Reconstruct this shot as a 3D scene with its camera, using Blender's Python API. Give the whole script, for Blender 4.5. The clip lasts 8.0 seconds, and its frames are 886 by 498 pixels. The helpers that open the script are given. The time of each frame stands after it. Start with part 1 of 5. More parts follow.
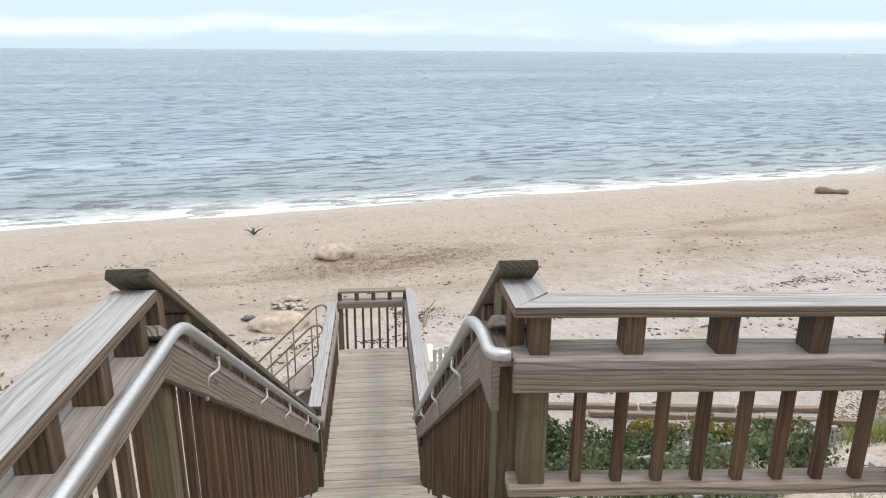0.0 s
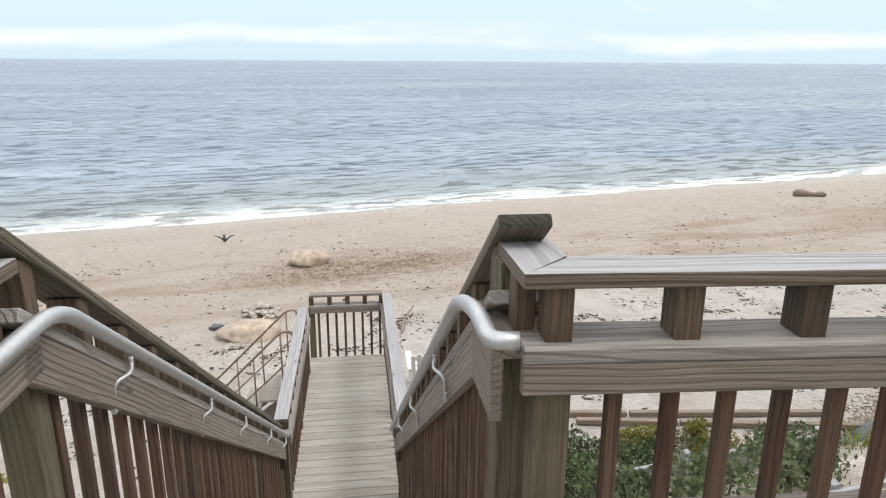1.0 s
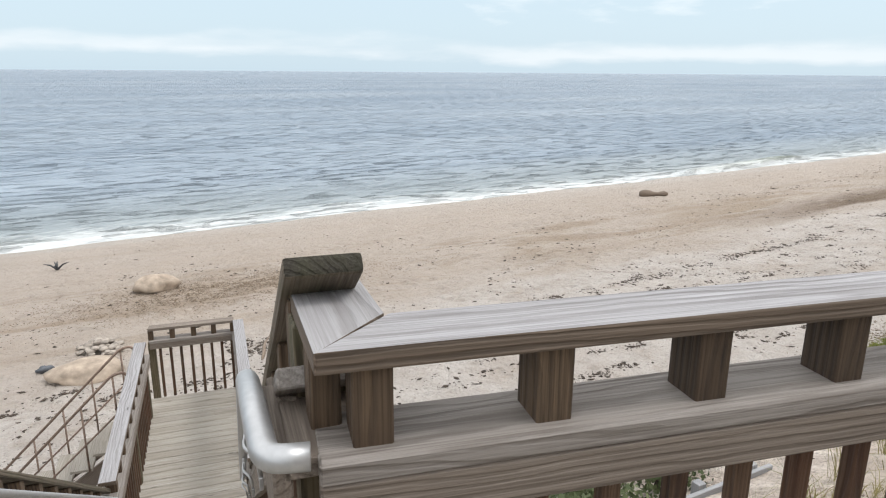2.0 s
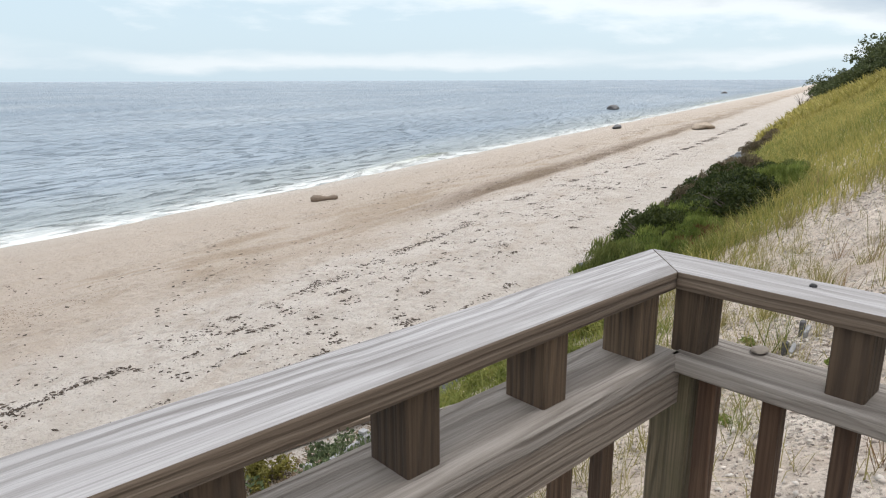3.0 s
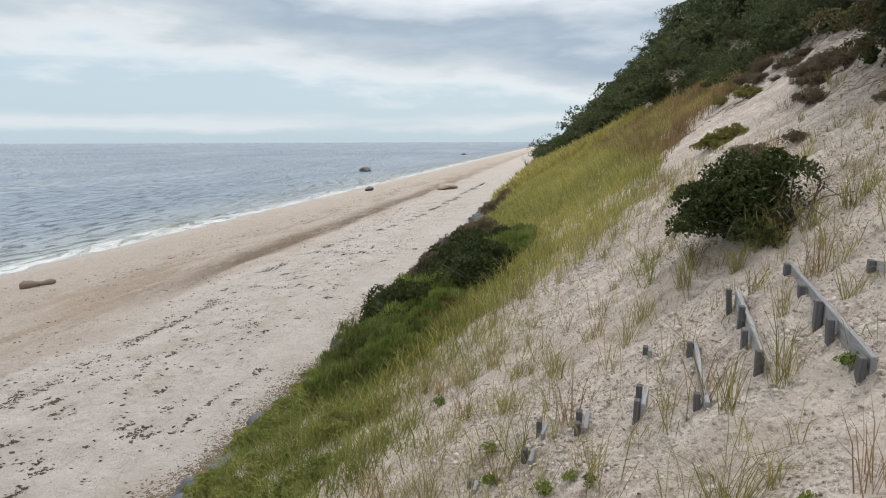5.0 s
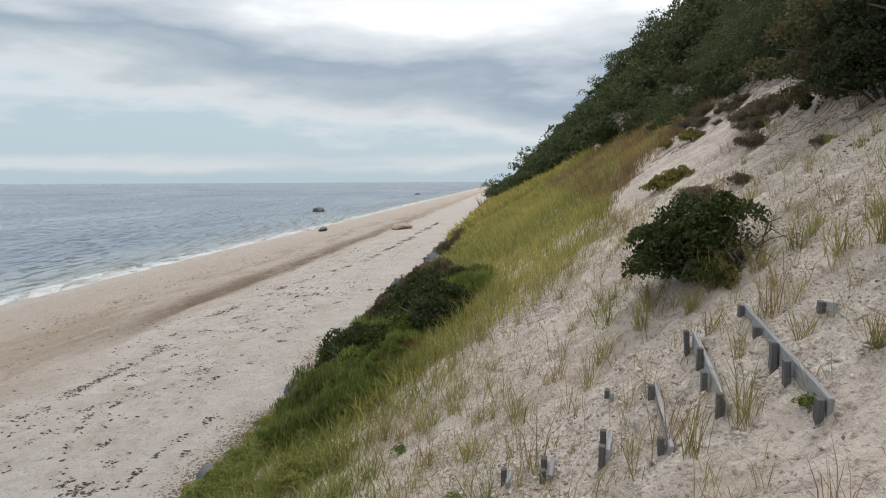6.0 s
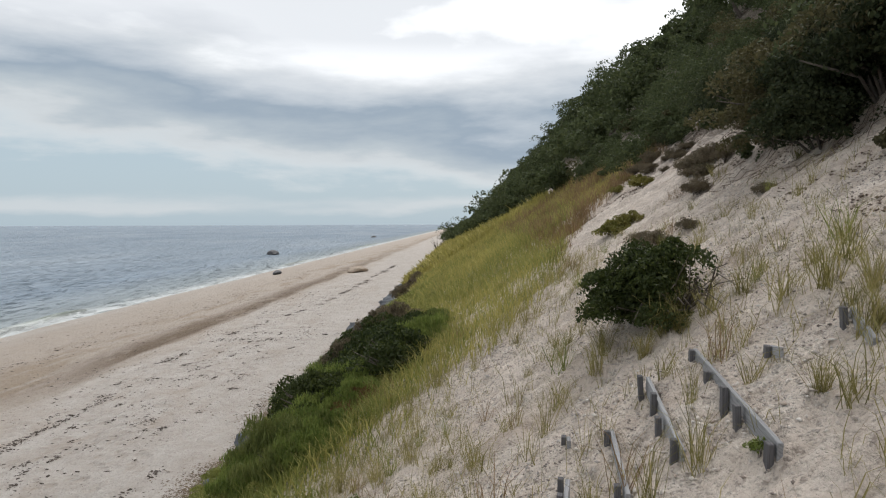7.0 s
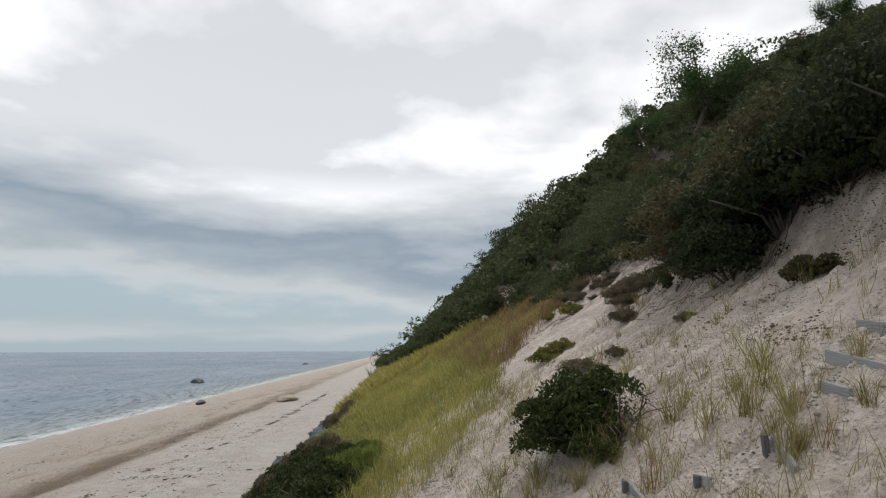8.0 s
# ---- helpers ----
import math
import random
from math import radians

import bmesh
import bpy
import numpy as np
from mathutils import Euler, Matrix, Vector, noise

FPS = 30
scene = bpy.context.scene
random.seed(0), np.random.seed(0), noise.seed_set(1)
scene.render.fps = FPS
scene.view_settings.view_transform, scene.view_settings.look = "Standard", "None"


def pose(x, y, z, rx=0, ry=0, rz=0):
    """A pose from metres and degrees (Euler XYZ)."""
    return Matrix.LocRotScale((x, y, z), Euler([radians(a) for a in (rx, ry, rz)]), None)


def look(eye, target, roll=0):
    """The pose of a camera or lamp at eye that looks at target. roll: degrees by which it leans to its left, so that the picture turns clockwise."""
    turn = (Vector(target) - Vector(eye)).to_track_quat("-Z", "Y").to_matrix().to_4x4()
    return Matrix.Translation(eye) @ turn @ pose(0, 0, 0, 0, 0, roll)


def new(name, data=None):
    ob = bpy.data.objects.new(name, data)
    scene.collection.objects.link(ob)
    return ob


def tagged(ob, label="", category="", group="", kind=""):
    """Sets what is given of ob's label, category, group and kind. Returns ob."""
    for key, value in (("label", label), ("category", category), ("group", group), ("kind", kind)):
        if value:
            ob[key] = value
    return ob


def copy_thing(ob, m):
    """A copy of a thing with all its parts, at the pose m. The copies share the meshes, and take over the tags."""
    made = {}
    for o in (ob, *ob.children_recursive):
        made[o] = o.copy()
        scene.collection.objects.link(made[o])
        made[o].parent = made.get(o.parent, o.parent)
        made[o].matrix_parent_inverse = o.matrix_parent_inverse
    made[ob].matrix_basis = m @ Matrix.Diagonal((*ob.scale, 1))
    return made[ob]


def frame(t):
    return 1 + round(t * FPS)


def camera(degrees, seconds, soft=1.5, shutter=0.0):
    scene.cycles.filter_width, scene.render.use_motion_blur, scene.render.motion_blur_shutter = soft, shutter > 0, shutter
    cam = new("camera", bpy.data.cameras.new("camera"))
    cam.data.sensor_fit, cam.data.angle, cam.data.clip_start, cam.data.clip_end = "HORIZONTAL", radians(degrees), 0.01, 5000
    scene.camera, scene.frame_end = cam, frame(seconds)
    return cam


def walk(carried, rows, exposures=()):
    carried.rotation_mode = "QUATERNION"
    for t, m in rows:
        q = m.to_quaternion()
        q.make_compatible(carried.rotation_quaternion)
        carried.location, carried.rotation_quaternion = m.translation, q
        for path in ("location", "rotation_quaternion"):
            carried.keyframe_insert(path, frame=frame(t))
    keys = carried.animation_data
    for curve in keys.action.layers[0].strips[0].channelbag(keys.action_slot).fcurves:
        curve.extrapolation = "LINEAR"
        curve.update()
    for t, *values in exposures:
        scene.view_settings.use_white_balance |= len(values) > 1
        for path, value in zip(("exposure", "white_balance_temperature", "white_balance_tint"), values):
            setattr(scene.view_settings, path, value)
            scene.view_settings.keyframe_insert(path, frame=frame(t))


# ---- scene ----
cam = camera(67.2, 8.0, 1.15)
PATH = [
    (0, (-0.108, -1.94, 1.817), (-0.049, -0.025, 1.244), 0.4),
    (0.5, (-0.129, -1.69, 1.644), (-0.036, 0.228, 1.085), 0.4),
    (1, (-0.093, -1.393, 1.501), (0.032, 0.527, 0.956), 0.4),
    (1.2, (-0.065, -1.274, 1.46), (0.099, 0.643, 0.912), 0.4),
    (2.3, (0.205, -0.809, 1.442), (0.919, 0.993, 0.949), 0.3),
    (2.5, (0.273, -0.739, 1.442), (1.169, 0.979, 0.95), 0.2),
    (2.6, (0.328, -0.707, 1.438), (1.349, 0.941, 0.948), 0.1),
    (2.8, (0.445, -0.67, 1.42), (1.632, 0.862, 0.928), 0.0),
    (3, (0.612, -0.649, 1.432), (1.927, 0.775, 0.94), -0.2),
    (3.2, (0.769, -0.628, 1.472), (2.177, 0.708, 0.988), -0.0),
    (3.5, (0.942, -0.583, 1.508), (2.439, 0.654, 1.029), -0.2),
    (4, (1.25, -0.48, 1.591), (2.881, 0.582, 1.134), -0.3),
    (4.5, (1.416, -0.45, 1.624), (3.119, 0.524, 1.231), -0.2),
    (5, (1.514, -0.421, 1.66), (3.277, 0.467, 1.341), -0.2),
    (5.2, (1.528, -0.405, 1.667), (3.312, 0.447, 1.366), -0.4),
    (6.5, (1.53, -0.348, 1.727), (3.389, 0.375, 1.586), -0.2),
    (7, (1.525, -0.36, 1.741), (3.414, 0.29, 1.665), -0.2),
    (7.5, (1.483, -0.379, 1.764), (3.4, 0.191, 1.773), -0.2),
    (7.9, (1.482, -0.392, 1.762), (3.414, 0.12, 1.839), -0.2),
    (8, (1.479, -0.395, 1.762), (3.403, 0.063, 2.061), -0.2),
]
walk(cam, [(t, look(eye, aim, roll)) for t, eye, aim, roll in PATH], [(0.0, 0.33), (1.2, 0.32), (2.5, 0.12), (3.5, 0.22), (4.0, 0.12), (4.5, 0.0), (5.2, -0.13), (6.3, -0.30), (7.0, -0.35), (7.9, -0.46), (8.0, -0.53)])

# ---- sky and sun: a bright overcast day ----
SUN_UP, SUN_AZ = 56.0, 105.0
world = bpy.data.worlds.new("overcast_sky")
scene.world = world
world.use_nodes = True
wn, wl = world.node_tree.nodes, world.node_tree.links
wn.clear()


def wnode(kind, **values):
    node = wn.new(kind)
    for key, value in values.items():
        node.inputs[key].default_value = value
    return node


def wmath(op, a, b=None, clamp=False):
    node = wn.new("ShaderNodeMath")
    node.operation, node.use_clamp = op, clamp
    for socket, value in zip(node.inputs, (a, b)):
        if value is None:
            continue
        if isinstance(value, (int, float)):
            socket.default_value = value
        else:
            wl.new(value, socket)
    return node.outputs[0]


def wmix(fac, a, b):
    node = wn.new("ShaderNodeMix")
    node.data_type = "RGBA"
    for socket, value in ((node.inputs[0], fac), (node.inputs[6], a), (node.inputs[7], b)):
        if isinstance(value, (int, float, tuple)):
            socket.default_value = value
        else:
            wl.new(value, socket)
    return node.outputs[2]


def wramp(value, stops):
    node = wn.new("ShaderNodeValToRGB")
    while len(node.color_ramp.elements) < len(stops):
        node.color_ramp.elements.new(0.5)
    for e, (p, c) in zip(node.color_ramp.elements, stops):
        e.position, e.color = p, c if len(c) == 4 else (*c, 1)
    wl.new(value, node.inputs[0])
    return node.outputs[0]


geo = wn.new("ShaderNodeTexCoord")
sep = wn.new("ShaderNodeSeparateXYZ")
wl.new(geo.outputs["Generated"], sep.inputs[0])
up = wmath("MAXIMUM", sep.outputs[2], 0.0)
flat = wmath("ADD", up, 0.16)
comb = wn.new("ShaderNodeCombineXYZ")
wl.new(wmath("DIVIDE", sep.outputs[0], flat), comb.inputs[0])
wl.new(wmath("DIVIDE", sep.outputs[1], flat), comb.inputs[1])
comb.inputs[2].default_value = 3.7
comb2 = wn.new("ShaderNodeCombineXYZ")
wl.new(wmath("MULTIPLY", sep.outputs[0], 2.2), comb2.inputs[0])
wl.new(wmath("MULTIPLY", sep.outputs[1], 2.2), comb2.inputs[1])
wl.new(wmath("MULTIPLY", sep.outputs[2], 9.0), comb2.inputs[2])
big = wnode("ShaderNodeTexNoise", Scale=0.55, Detail=6.0, Roughness=0.5, Distortion=0.1)
fine = wnode("ShaderNodeTexNoise", Scale=1.15, Detail=7.0, Roughness=0.5, Distortion=0.15)
puff = wnode("ShaderNodeTexNoise", Scale=1.0, Detail=7.0, Roughness=0.55, Distortion=0.1)
wl.new(comb.outputs[0], big.inputs["Vector"])
wl.new(comb.outputs[0], fine.inputs["Vector"])
wl.new(comb2.outputs[0], puff.inputs["Vector"])
sky = wn.new("ShaderNodeTexSky")
sky.sky_type, sky.sun_disc = "NISHITA", False
sky.sun_elevation, sky.sun_rotation = radians(SUN_UP), radians(SUN_AZ)
sky.air_density, sky.dust_density = 1.0, 2.0
scale = wn.new("ShaderNodeVectorMath")
scale.operation = "SCALE"
scale.inputs[3].default_value = 0.10
wl.new(sky.outputs[0], scale.inputs[0])
# layers by height over the horizon, their edges torn by noise: clear strip, low white bank, clear strip, grey cloud base, bright cloud
torn = wmath("ADD", wmath("ADD", up, wmath("MULTIPLY", wmath("SUBTRACT", wmath("MINIMUM", sep.outputs[0], 0.85), 0.78), 0.08)), wmath("MULTIPLY", wmath("SUBTRACT", puff.outputs[0], 0.5), 0.24))
clear = wmix(0.80, scale.outputs[0], (0.67, 0.825, 0.93, 1))
layers = wramp(torn, [(0.080, (1.0, 1.02, 1.03)), (0.112, (0.66, 0.74, 0.80)), (0.155, (0.43, 0.53, 0.64)), (0.205, (0.95, 1.0, 1.05)), (0.26, (1.98, 1.99, 2.0)), (0.45, (1.7, 1.7, 1.7))])
above = wmath("MULTIPLY", wramp(fine.outputs[0], [(0.42, (1, 1, 1)), (0.58, (0, 0, 0))]), wramp(up, [(0.17, (0, 0, 0)), (0.26, (1, 1, 1))]))
layers = wmix(wmath("MULTIPLY", above, 0.8), layers, (0.84, 0.89, 0.96, 1))
mask = wramp(torn, [(0.062, (0, 0, 0)), (0.100, (1, 1, 1))])
shade = wmix(mask, clear, layers)
bank = wramp(wmath("ADD", up, wmath("MULTIPLY", wmath("SUBTRACT", puff.outputs[0], 0.5), 0.11)), [(0.008, (0, 0, 0)), (0.020, (1, 1, 1)), (0.030, (0.9, 0.9, 0.9)), (0.044, (0, 0, 0))])
bankf = wmath("MULTIPLY", bank, wramp(big.outputs[0], [(0.36, (0.15, 0.15, 0.15)), (0.52, (1, 1, 1))]))
shade = wmix(wmath("MULTIPLY", bankf, 0.5), shade, (0.97, 0.98, 0.99, 1))
back = wn.new("ShaderNodeBackground")
wl.new(shade, back.inputs[0])
back.inputs[1].default_value = 1.0
wl.new(back.outputs[0], wn.new("ShaderNodeOutputWorld").inputs[0])

sun = new("sun", bpy.data.lights.new("sun", "SUN"))
sun.data.energy, sun.data.angle, sun.data.color = 1.65, radians(19), (1.0, 0.975, 0.945)
sun_way = Vector((math.sin(radians(SUN_AZ)) * math.cos(radians(SUN_UP)), math.cos(radians(SUN_AZ)) * math.cos(radians(SUN_UP)), math.sin(radians(SUN_UP))))
sun.matrix_world = look(sun_way * 60, (0, 0, 0))


# ---- materials ----
class Mat:
    """A node material with short ways to add nodes."""

    def __init__(self, name, rough=0.7, metal=0.0):
        self.m = bpy.data.materials.new(name)
        self.m.use_nodes = True
        self.n, self.l = self.m.node_tree.nodes, self.m.node_tree.links
        self.b = self.n["Principled BSDF"]
        self.b.inputs["Roughness"].default_value = rough
        self.b.inputs["Metallic"].default_value = metal

    def put(self, value, socket):
        if isinstance(value, (int, float, tuple)):
            socket.default_value = value
        else:
            self.l.new(value, socket)

    def coords(self, scale=(1, 1, 1), shift=True, kind="Object"):
        tc = self.n.new("ShaderNodeTexCoord")
        mp = self.n.new("ShaderNodeMapping")
        mp.inputs["Scale"].default_value = scale
        self.l.new(tc.outputs[kind], mp.inputs[0])
        if shift:
            info = self.n.new("ShaderNodeObjectInfo")
            cx = self.n.new("ShaderNodeCombineXYZ")
            self.l.new(self.math("MULTIPLY", info.outputs["Random"], 37.0), cx.inputs[0])
            self.l.new(self.math("MULTIPLY", info.outputs["Random"], 0.9), cx.inputs[1])
            self.l.new(self.math("MULTIPLY", info.outputs["Random"], 11.0), cx.inputs[2])
            self.l.new(cx.outputs[0], mp.inputs["Location"])
        return mp.outputs[0]

    def noise(self, vec, scale, detail=5.0, rough=0.55, dist=0.0):
        t = self.n.new("ShaderNodeTexNoise")
        t.inputs["Scale"].default_value, t.inputs["Detail"].default_value = scale, detail
        t.inputs["Roughness"].default_value, t.inputs["Distortion"].default_value = rough, dist
        self.l.new(vec, t.inputs["Vector"])
        return t.outputs[0]

    def voronoi(self, vec, scale, out="Distance", rand=1.0):
        t = self.n.new("ShaderNodeTexVoronoi")
        t.inputs["Scale"].default_value, t.inputs["Randomness"].default_value = scale, rand
        self.l.new(vec, t.inputs["Vector"])
        return t.outputs[out]

    def math(self, op, a, b=0.0, clamp=False):
        t = self.n.new("ShaderNodeMath")
        t.operation, t.use_clamp = op, clamp
        self.put(a, t.inputs[0])
        self.put(b, t.inputs[1])
        return t.outputs[0]

    def ramp(self, value, *stops):
        t = self.n.new("ShaderNodeValToRGB")
        while len(t.color_ramp.elements) < len(stops):
            t.color_ramp.elements.new(0.5)
        for e, (p, c) in zip(t.color_ramp.elements, stops):
            c = (c, c, c) if isinstance(c, (int, float)) else c
            e.position, e.color = p, (*c, 1)
        self.l.new(value, t.inputs[0])
        return t.outputs[0]

    def mix(self, fac, a, b, blend="MIX"):
        t = self.n.new("ShaderNodeMix")
        t.data_type, t.blend_type = "RGBA", blend
        for socket, value in ((t.inputs[0], fac), (t.inputs[6], a), (t.inputs[7], b)):
            if isinstance(value, tuple):
                value = (*value, 1)
            self.put(value, socket)
        return t.outputs[2]

    def random(self):
        return self.n.new("ShaderNodeObjectInfo").outputs["Random"]

    def island(self):
        return self.n.new("ShaderNodeNewGeometry").outputs["Random Per Island"]

    def done(self, color=None, rough=None, bump=None, strength=0.3, distance=0.01):
        if color is not None:
            self.put((*color, 1) if isinstance(color, tuple) else color, self.b.inputs["Base Color"])
        if rough is not None:
            self.put(rough, self.b.inputs["Roughness"])
        if bump is not None:
            t = self.n.new("ShaderNodeBump")
            t.inputs["Strength"].default_value, t.inputs["Distance"].default_value = strength, distance
            self.l.new(bump, t.inputs["Height"])
            self.l.new(t.outputs[0], self.b.inputs["Normal"])
        return self.m


def wood(name, light, dark, tint, moss=0.0, ringed=0.78):
    """Weathered softwood; the grain runs along the board's own x."""
    w = Mat(name, 0.8)
    at = w.coords((1, 1, 1), False)
    xyz = w.n.new("ShaderNodeSeparateXYZ")
    w.l.new(at, xyz.inputs[0])
    rnd = w.random()
    rnd2 = w.math("FRACT", w.math("MULTIPLY", rnd, 17.31))
    fibre = w.noise(w.coords((3.0, 210, 210)), 1.0, 6, 0.6)
    streak = w.noise(w.coords((0.9, 26, 26)), 1.0, 5, 0.55)
    sway = w.noise(w.coords((1.2, 4.0, 4.0)), 1.0, 3, 0.55)
    # growth rings of a flat-sawn board: the pith runs a little askew below it
    yy = w.math("ADD", xyz.outputs[1], w.math("MULTIPLY", w.math("SUBTRACT", sway, 0.5), 0.14))
    yy = w.math("ADD", yy, w.math("MULTIPLY", w.math("SUBTRACT", rnd2, 0.5), 0.06))
    zz = w.math("ADD", xyz.outputs[2], w.math("ADD", w.math("MULTIPLY", rnd, 0.05), 0.045))
    zz = w.math("ADD", zz, w.math("MULTIPLY", xyz.outputs[0], w.math("MULTIPLY", w.math("SUBTRACT", rnd2, 0.4), 0.045)))
    radius = w.math("SQRT", w.math("ADD", w.math("MULTIPLY", yy, yy), w.math("MULTIPLY", zz, zz)))
    radius = w.math("ADD", radius, w.math("MULTIPLY", w.noise(w.coords((2.5, 14, 14)), 1.0, 4, 0.6), 0.022))
    rings = w.math("SINE", w.math("MULTIPLY", radius, 340.0))
    rings = w.ramp(w.math("ADD", w.math("MULTIPLY", rings, 0.5), 0.5), (0.5, 0.0), (0.92, 1.0))
    stain = w.noise(w.coords((2.2, 7, 7)), 1.0, 4, 0.6)
    base = w.mix(w.ramp(fibre, (0.34, 0.0), (0.58, 1.0)), tuple(0.4 * a + 0.6 * b for a, b in zip(light, dark)), light)
    base = w.mix(w.math("MULTIPLY", w.math("MULTIPLY", rings, w.ramp(w.noise(w.coords((1.5, 9, 9)), 1.0, 3, 0.6), (0.35, 0.12), (0.62, 1.0))), ringed), base, dark)
    base = w.mix(w.math("MULTIPLY", w.ramp(streak, (0.50, 0.0), (0.66, 1.0)), 0.28), base, dark)
    base = w.mix(w.math("MULTIPLY", w.ramp(stain, (0.42, 0.0), (0.7, 1.0)), 0.6), base, tint)
    base = w.mix(w.math("MULTIPLY", rnd, 0.35), base, tint)
    base = w.mix(w.math("MULTIPLY", w.ramp(rnd2, (0.55, 0.0), (1.0, 1.0)), 0.4), base, dark)
    knot = w.voronoi(w.coords((1.5, 7, 7)), 1.3)
    base = w.mix(w.ramp(knot, (0.05, 0.75), (0.10, 0.0)), base, tuple(c * 0.55 for c in dark))
    if moss:
        base = w.mix(w.math("MULTIPLY", w.ramp(w.noise(w.coords((4, 4, 4)), 2.5, 6), (0.45, 0.0), (0.6, 1.0)), moss), base, (0.055, 0.058, 0.02))
    height = w.math("ADD", w.math("MULTIPLY", fibre, 0.7), w.math("MULTIPLY", w.math("SUBTRACT", 1.0, rings), 0.6))
    return w.done(base, w.ramp(fibre, (0.3, 0.9), (0.7, 0.7)), height, 0.8, 0.004)


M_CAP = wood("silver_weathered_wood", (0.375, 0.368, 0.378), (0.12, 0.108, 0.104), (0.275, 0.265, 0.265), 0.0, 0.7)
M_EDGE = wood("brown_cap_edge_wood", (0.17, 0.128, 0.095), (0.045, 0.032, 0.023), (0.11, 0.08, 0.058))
M_MID = wood("grey_plank_wood", (0.34, 0.31, 0.285), (0.10, 0.082, 0.068), (0.23, 0.20, 0.175))
M_RAIL = wood("grey_brown_weathered_wood", (0.285, 0.24, 0.20), (0.06, 0.044, 0.033), (0.18, 0.145, 0.117))
# baluster brown, darkened further to hold the shade between the balusters
M_BAL_SHADED = wood("brown_weathered_wood", (0.14, 0.088, 0.054), (0.010, 0.007, 0.005), (0.085, 0.034, 0.016))
M_BLOCK = wood("dark_brown_block_wood", (0.15, 0.10, 0.06), (0.018, 0.012, 0.008), (0.065, 0.04, 0.024))
M_POST = wood("greenish_weathered_wood", (0.165, 0.13, 0.082), (0.03, 0.024, 0.014), (0.085, 0.07, 0.04), 0.3)
M_MOSS_SHADE = wood("shaded_mossy_wood", (0.036, 0.029, 0.019), (0.010, 0.008, 0.005), (0.022, 0.019, 0.010), 0.25)
M_SLOPE = wood("brown_sloping_cap_wood", (0.18, 0.143, 0.105), (0.035, 0.027, 0.018), (0.105, 0.084, 0.055), 0.3)
M_DECK = wood("pale_decking_wood", (0.43, 0.40, 0.355), (0.20, 0.17, 0.135), (0.31, 0.28, 0.23))
M_GREY = wood("grey_driftwood", (0.36, 0.36, 0.365), (0.16, 0.16, 0.165), (0.26, 0.26, 0.27))
M_STAKE = wood("dark_grey_stake_wood", (0.13, 0.125, 0.13), (0.05, 0.048, 0.05), (0.08, 0.075, 0.08))
M_LOG = wood("brown_driftwood", (0.26, 0.20, 0.15), (0.10, 0.075, 0.055), (0.17, 0.13, 0.10))


def plain(name, color, rough=0.6, metal=0.0, vary=0.25, scale=18.0, bump=0.2):
    p = Mat(name, rough, metal)
    v = p.coords()
    a = p.noise(v, scale, 6)
    b = p.noise(v, scale / 7, 3)
    dark = tuple(c * (1 - vary) for c in color)
    pale = tuple(min(1, c * (1 + vary)) for c in color)
    col = p.mix(p.ramp(a, (0.35, 0.0), (0.65, 1.0)), dark, pale)
    col = p.mix(p.math("MULTIPLY", b, 0.5), col, dark)
    return p.done(col, None, a, bump, 0.004)


M_PIPE = plain("satin_aluminium", (0.50, 0.505, 0.51), 0.48, 0.8, 0.08, 60, 0.06)
M_RUST = plain("rusty_pipe", (0.25, 0.18, 0.14), 0.7, 0.2, 0.3, 30, 0.2)
M_BRKT = plain("dull_steel", (0.50, 0.50, 0.50), 0.45, 0.7, 0.15, 40, 0.1)
M_IRON = plain("black_iron", (0.03, 0.03, 0.032), 0.55, 0.4, 0.3, 30, 0.1)
M_WHITE = plain("white_plastic", (0.80, 0.80, 0.78), 0.45, 0.0, 0.05, 12, 0.05)
M_SANDROCK = plain("sand_crusted_boulder", (0.40, 0.325, 0.255), 0.95, 0.0, 0.3, 5, 1.0)
M_GREYROCK = plain("grey_boulder", (0.095, 0.102, 0.115), 0.85, 0.0, 0.45, 5, 1.0)
M_COBBLE = plain("grey_cobble", (0.36, 0.315, 0.27), 0.9, 0.0, 0.45, 7, 0.6)
M_WETROCK = plain("dark_wet_rock", (0.05, 0.05, 0.055), 0.5, 0.0, 0.35, 4, 0.8)
M_WRACK = plain("dry_seaweed", (0.085, 0.065, 0.05), 0.95, 0.0, 0.5, 12, 0.5)
M_STRAW = plain("dry_reed_straw", (0.20, 0.145, 0.095), 0.95, 0.0, 0.35, 12, 0.5)
M_BARK = plain("grey_bark", (0.11, 0.09, 0.075), 0.95, 0.0, 0.35, 22, 0.6)
M_TWIG = plain("dry_twig", (0.16, 0.115, 0.085), 0.95, 0.0, 0.3, 30, 0.4)


def pebble_mat(name, *tones):
    p = Mat(name, 0.85)
    r = p.island()
    col = p.ramp(r, *[(t, c) for t, c in zip((0.0, 0.3, 0.6, 0.85, 1.0), tones)])
    return p.done(col, None, p.noise(p.coords(), 40, 3), 0.3, 0.003)


M_PEBBLE = pebble_mat("beach_pebble", (0.60, 0.54, 0.48), (0.42, 0.36, 0.31), (0.66, 0.61, 0.56), (0.24, 0.21, 0.19), (0.50, 0.41, 0.34))
M_GRIT = pebble_mat("dark_grit", (0.30, 0.25, 0.21), (0.17, 0.14, 0.12), (0.42, 0.36, 0.31), (0.12, 0.10, 0.09), (0.55, 0.49, 0.43))


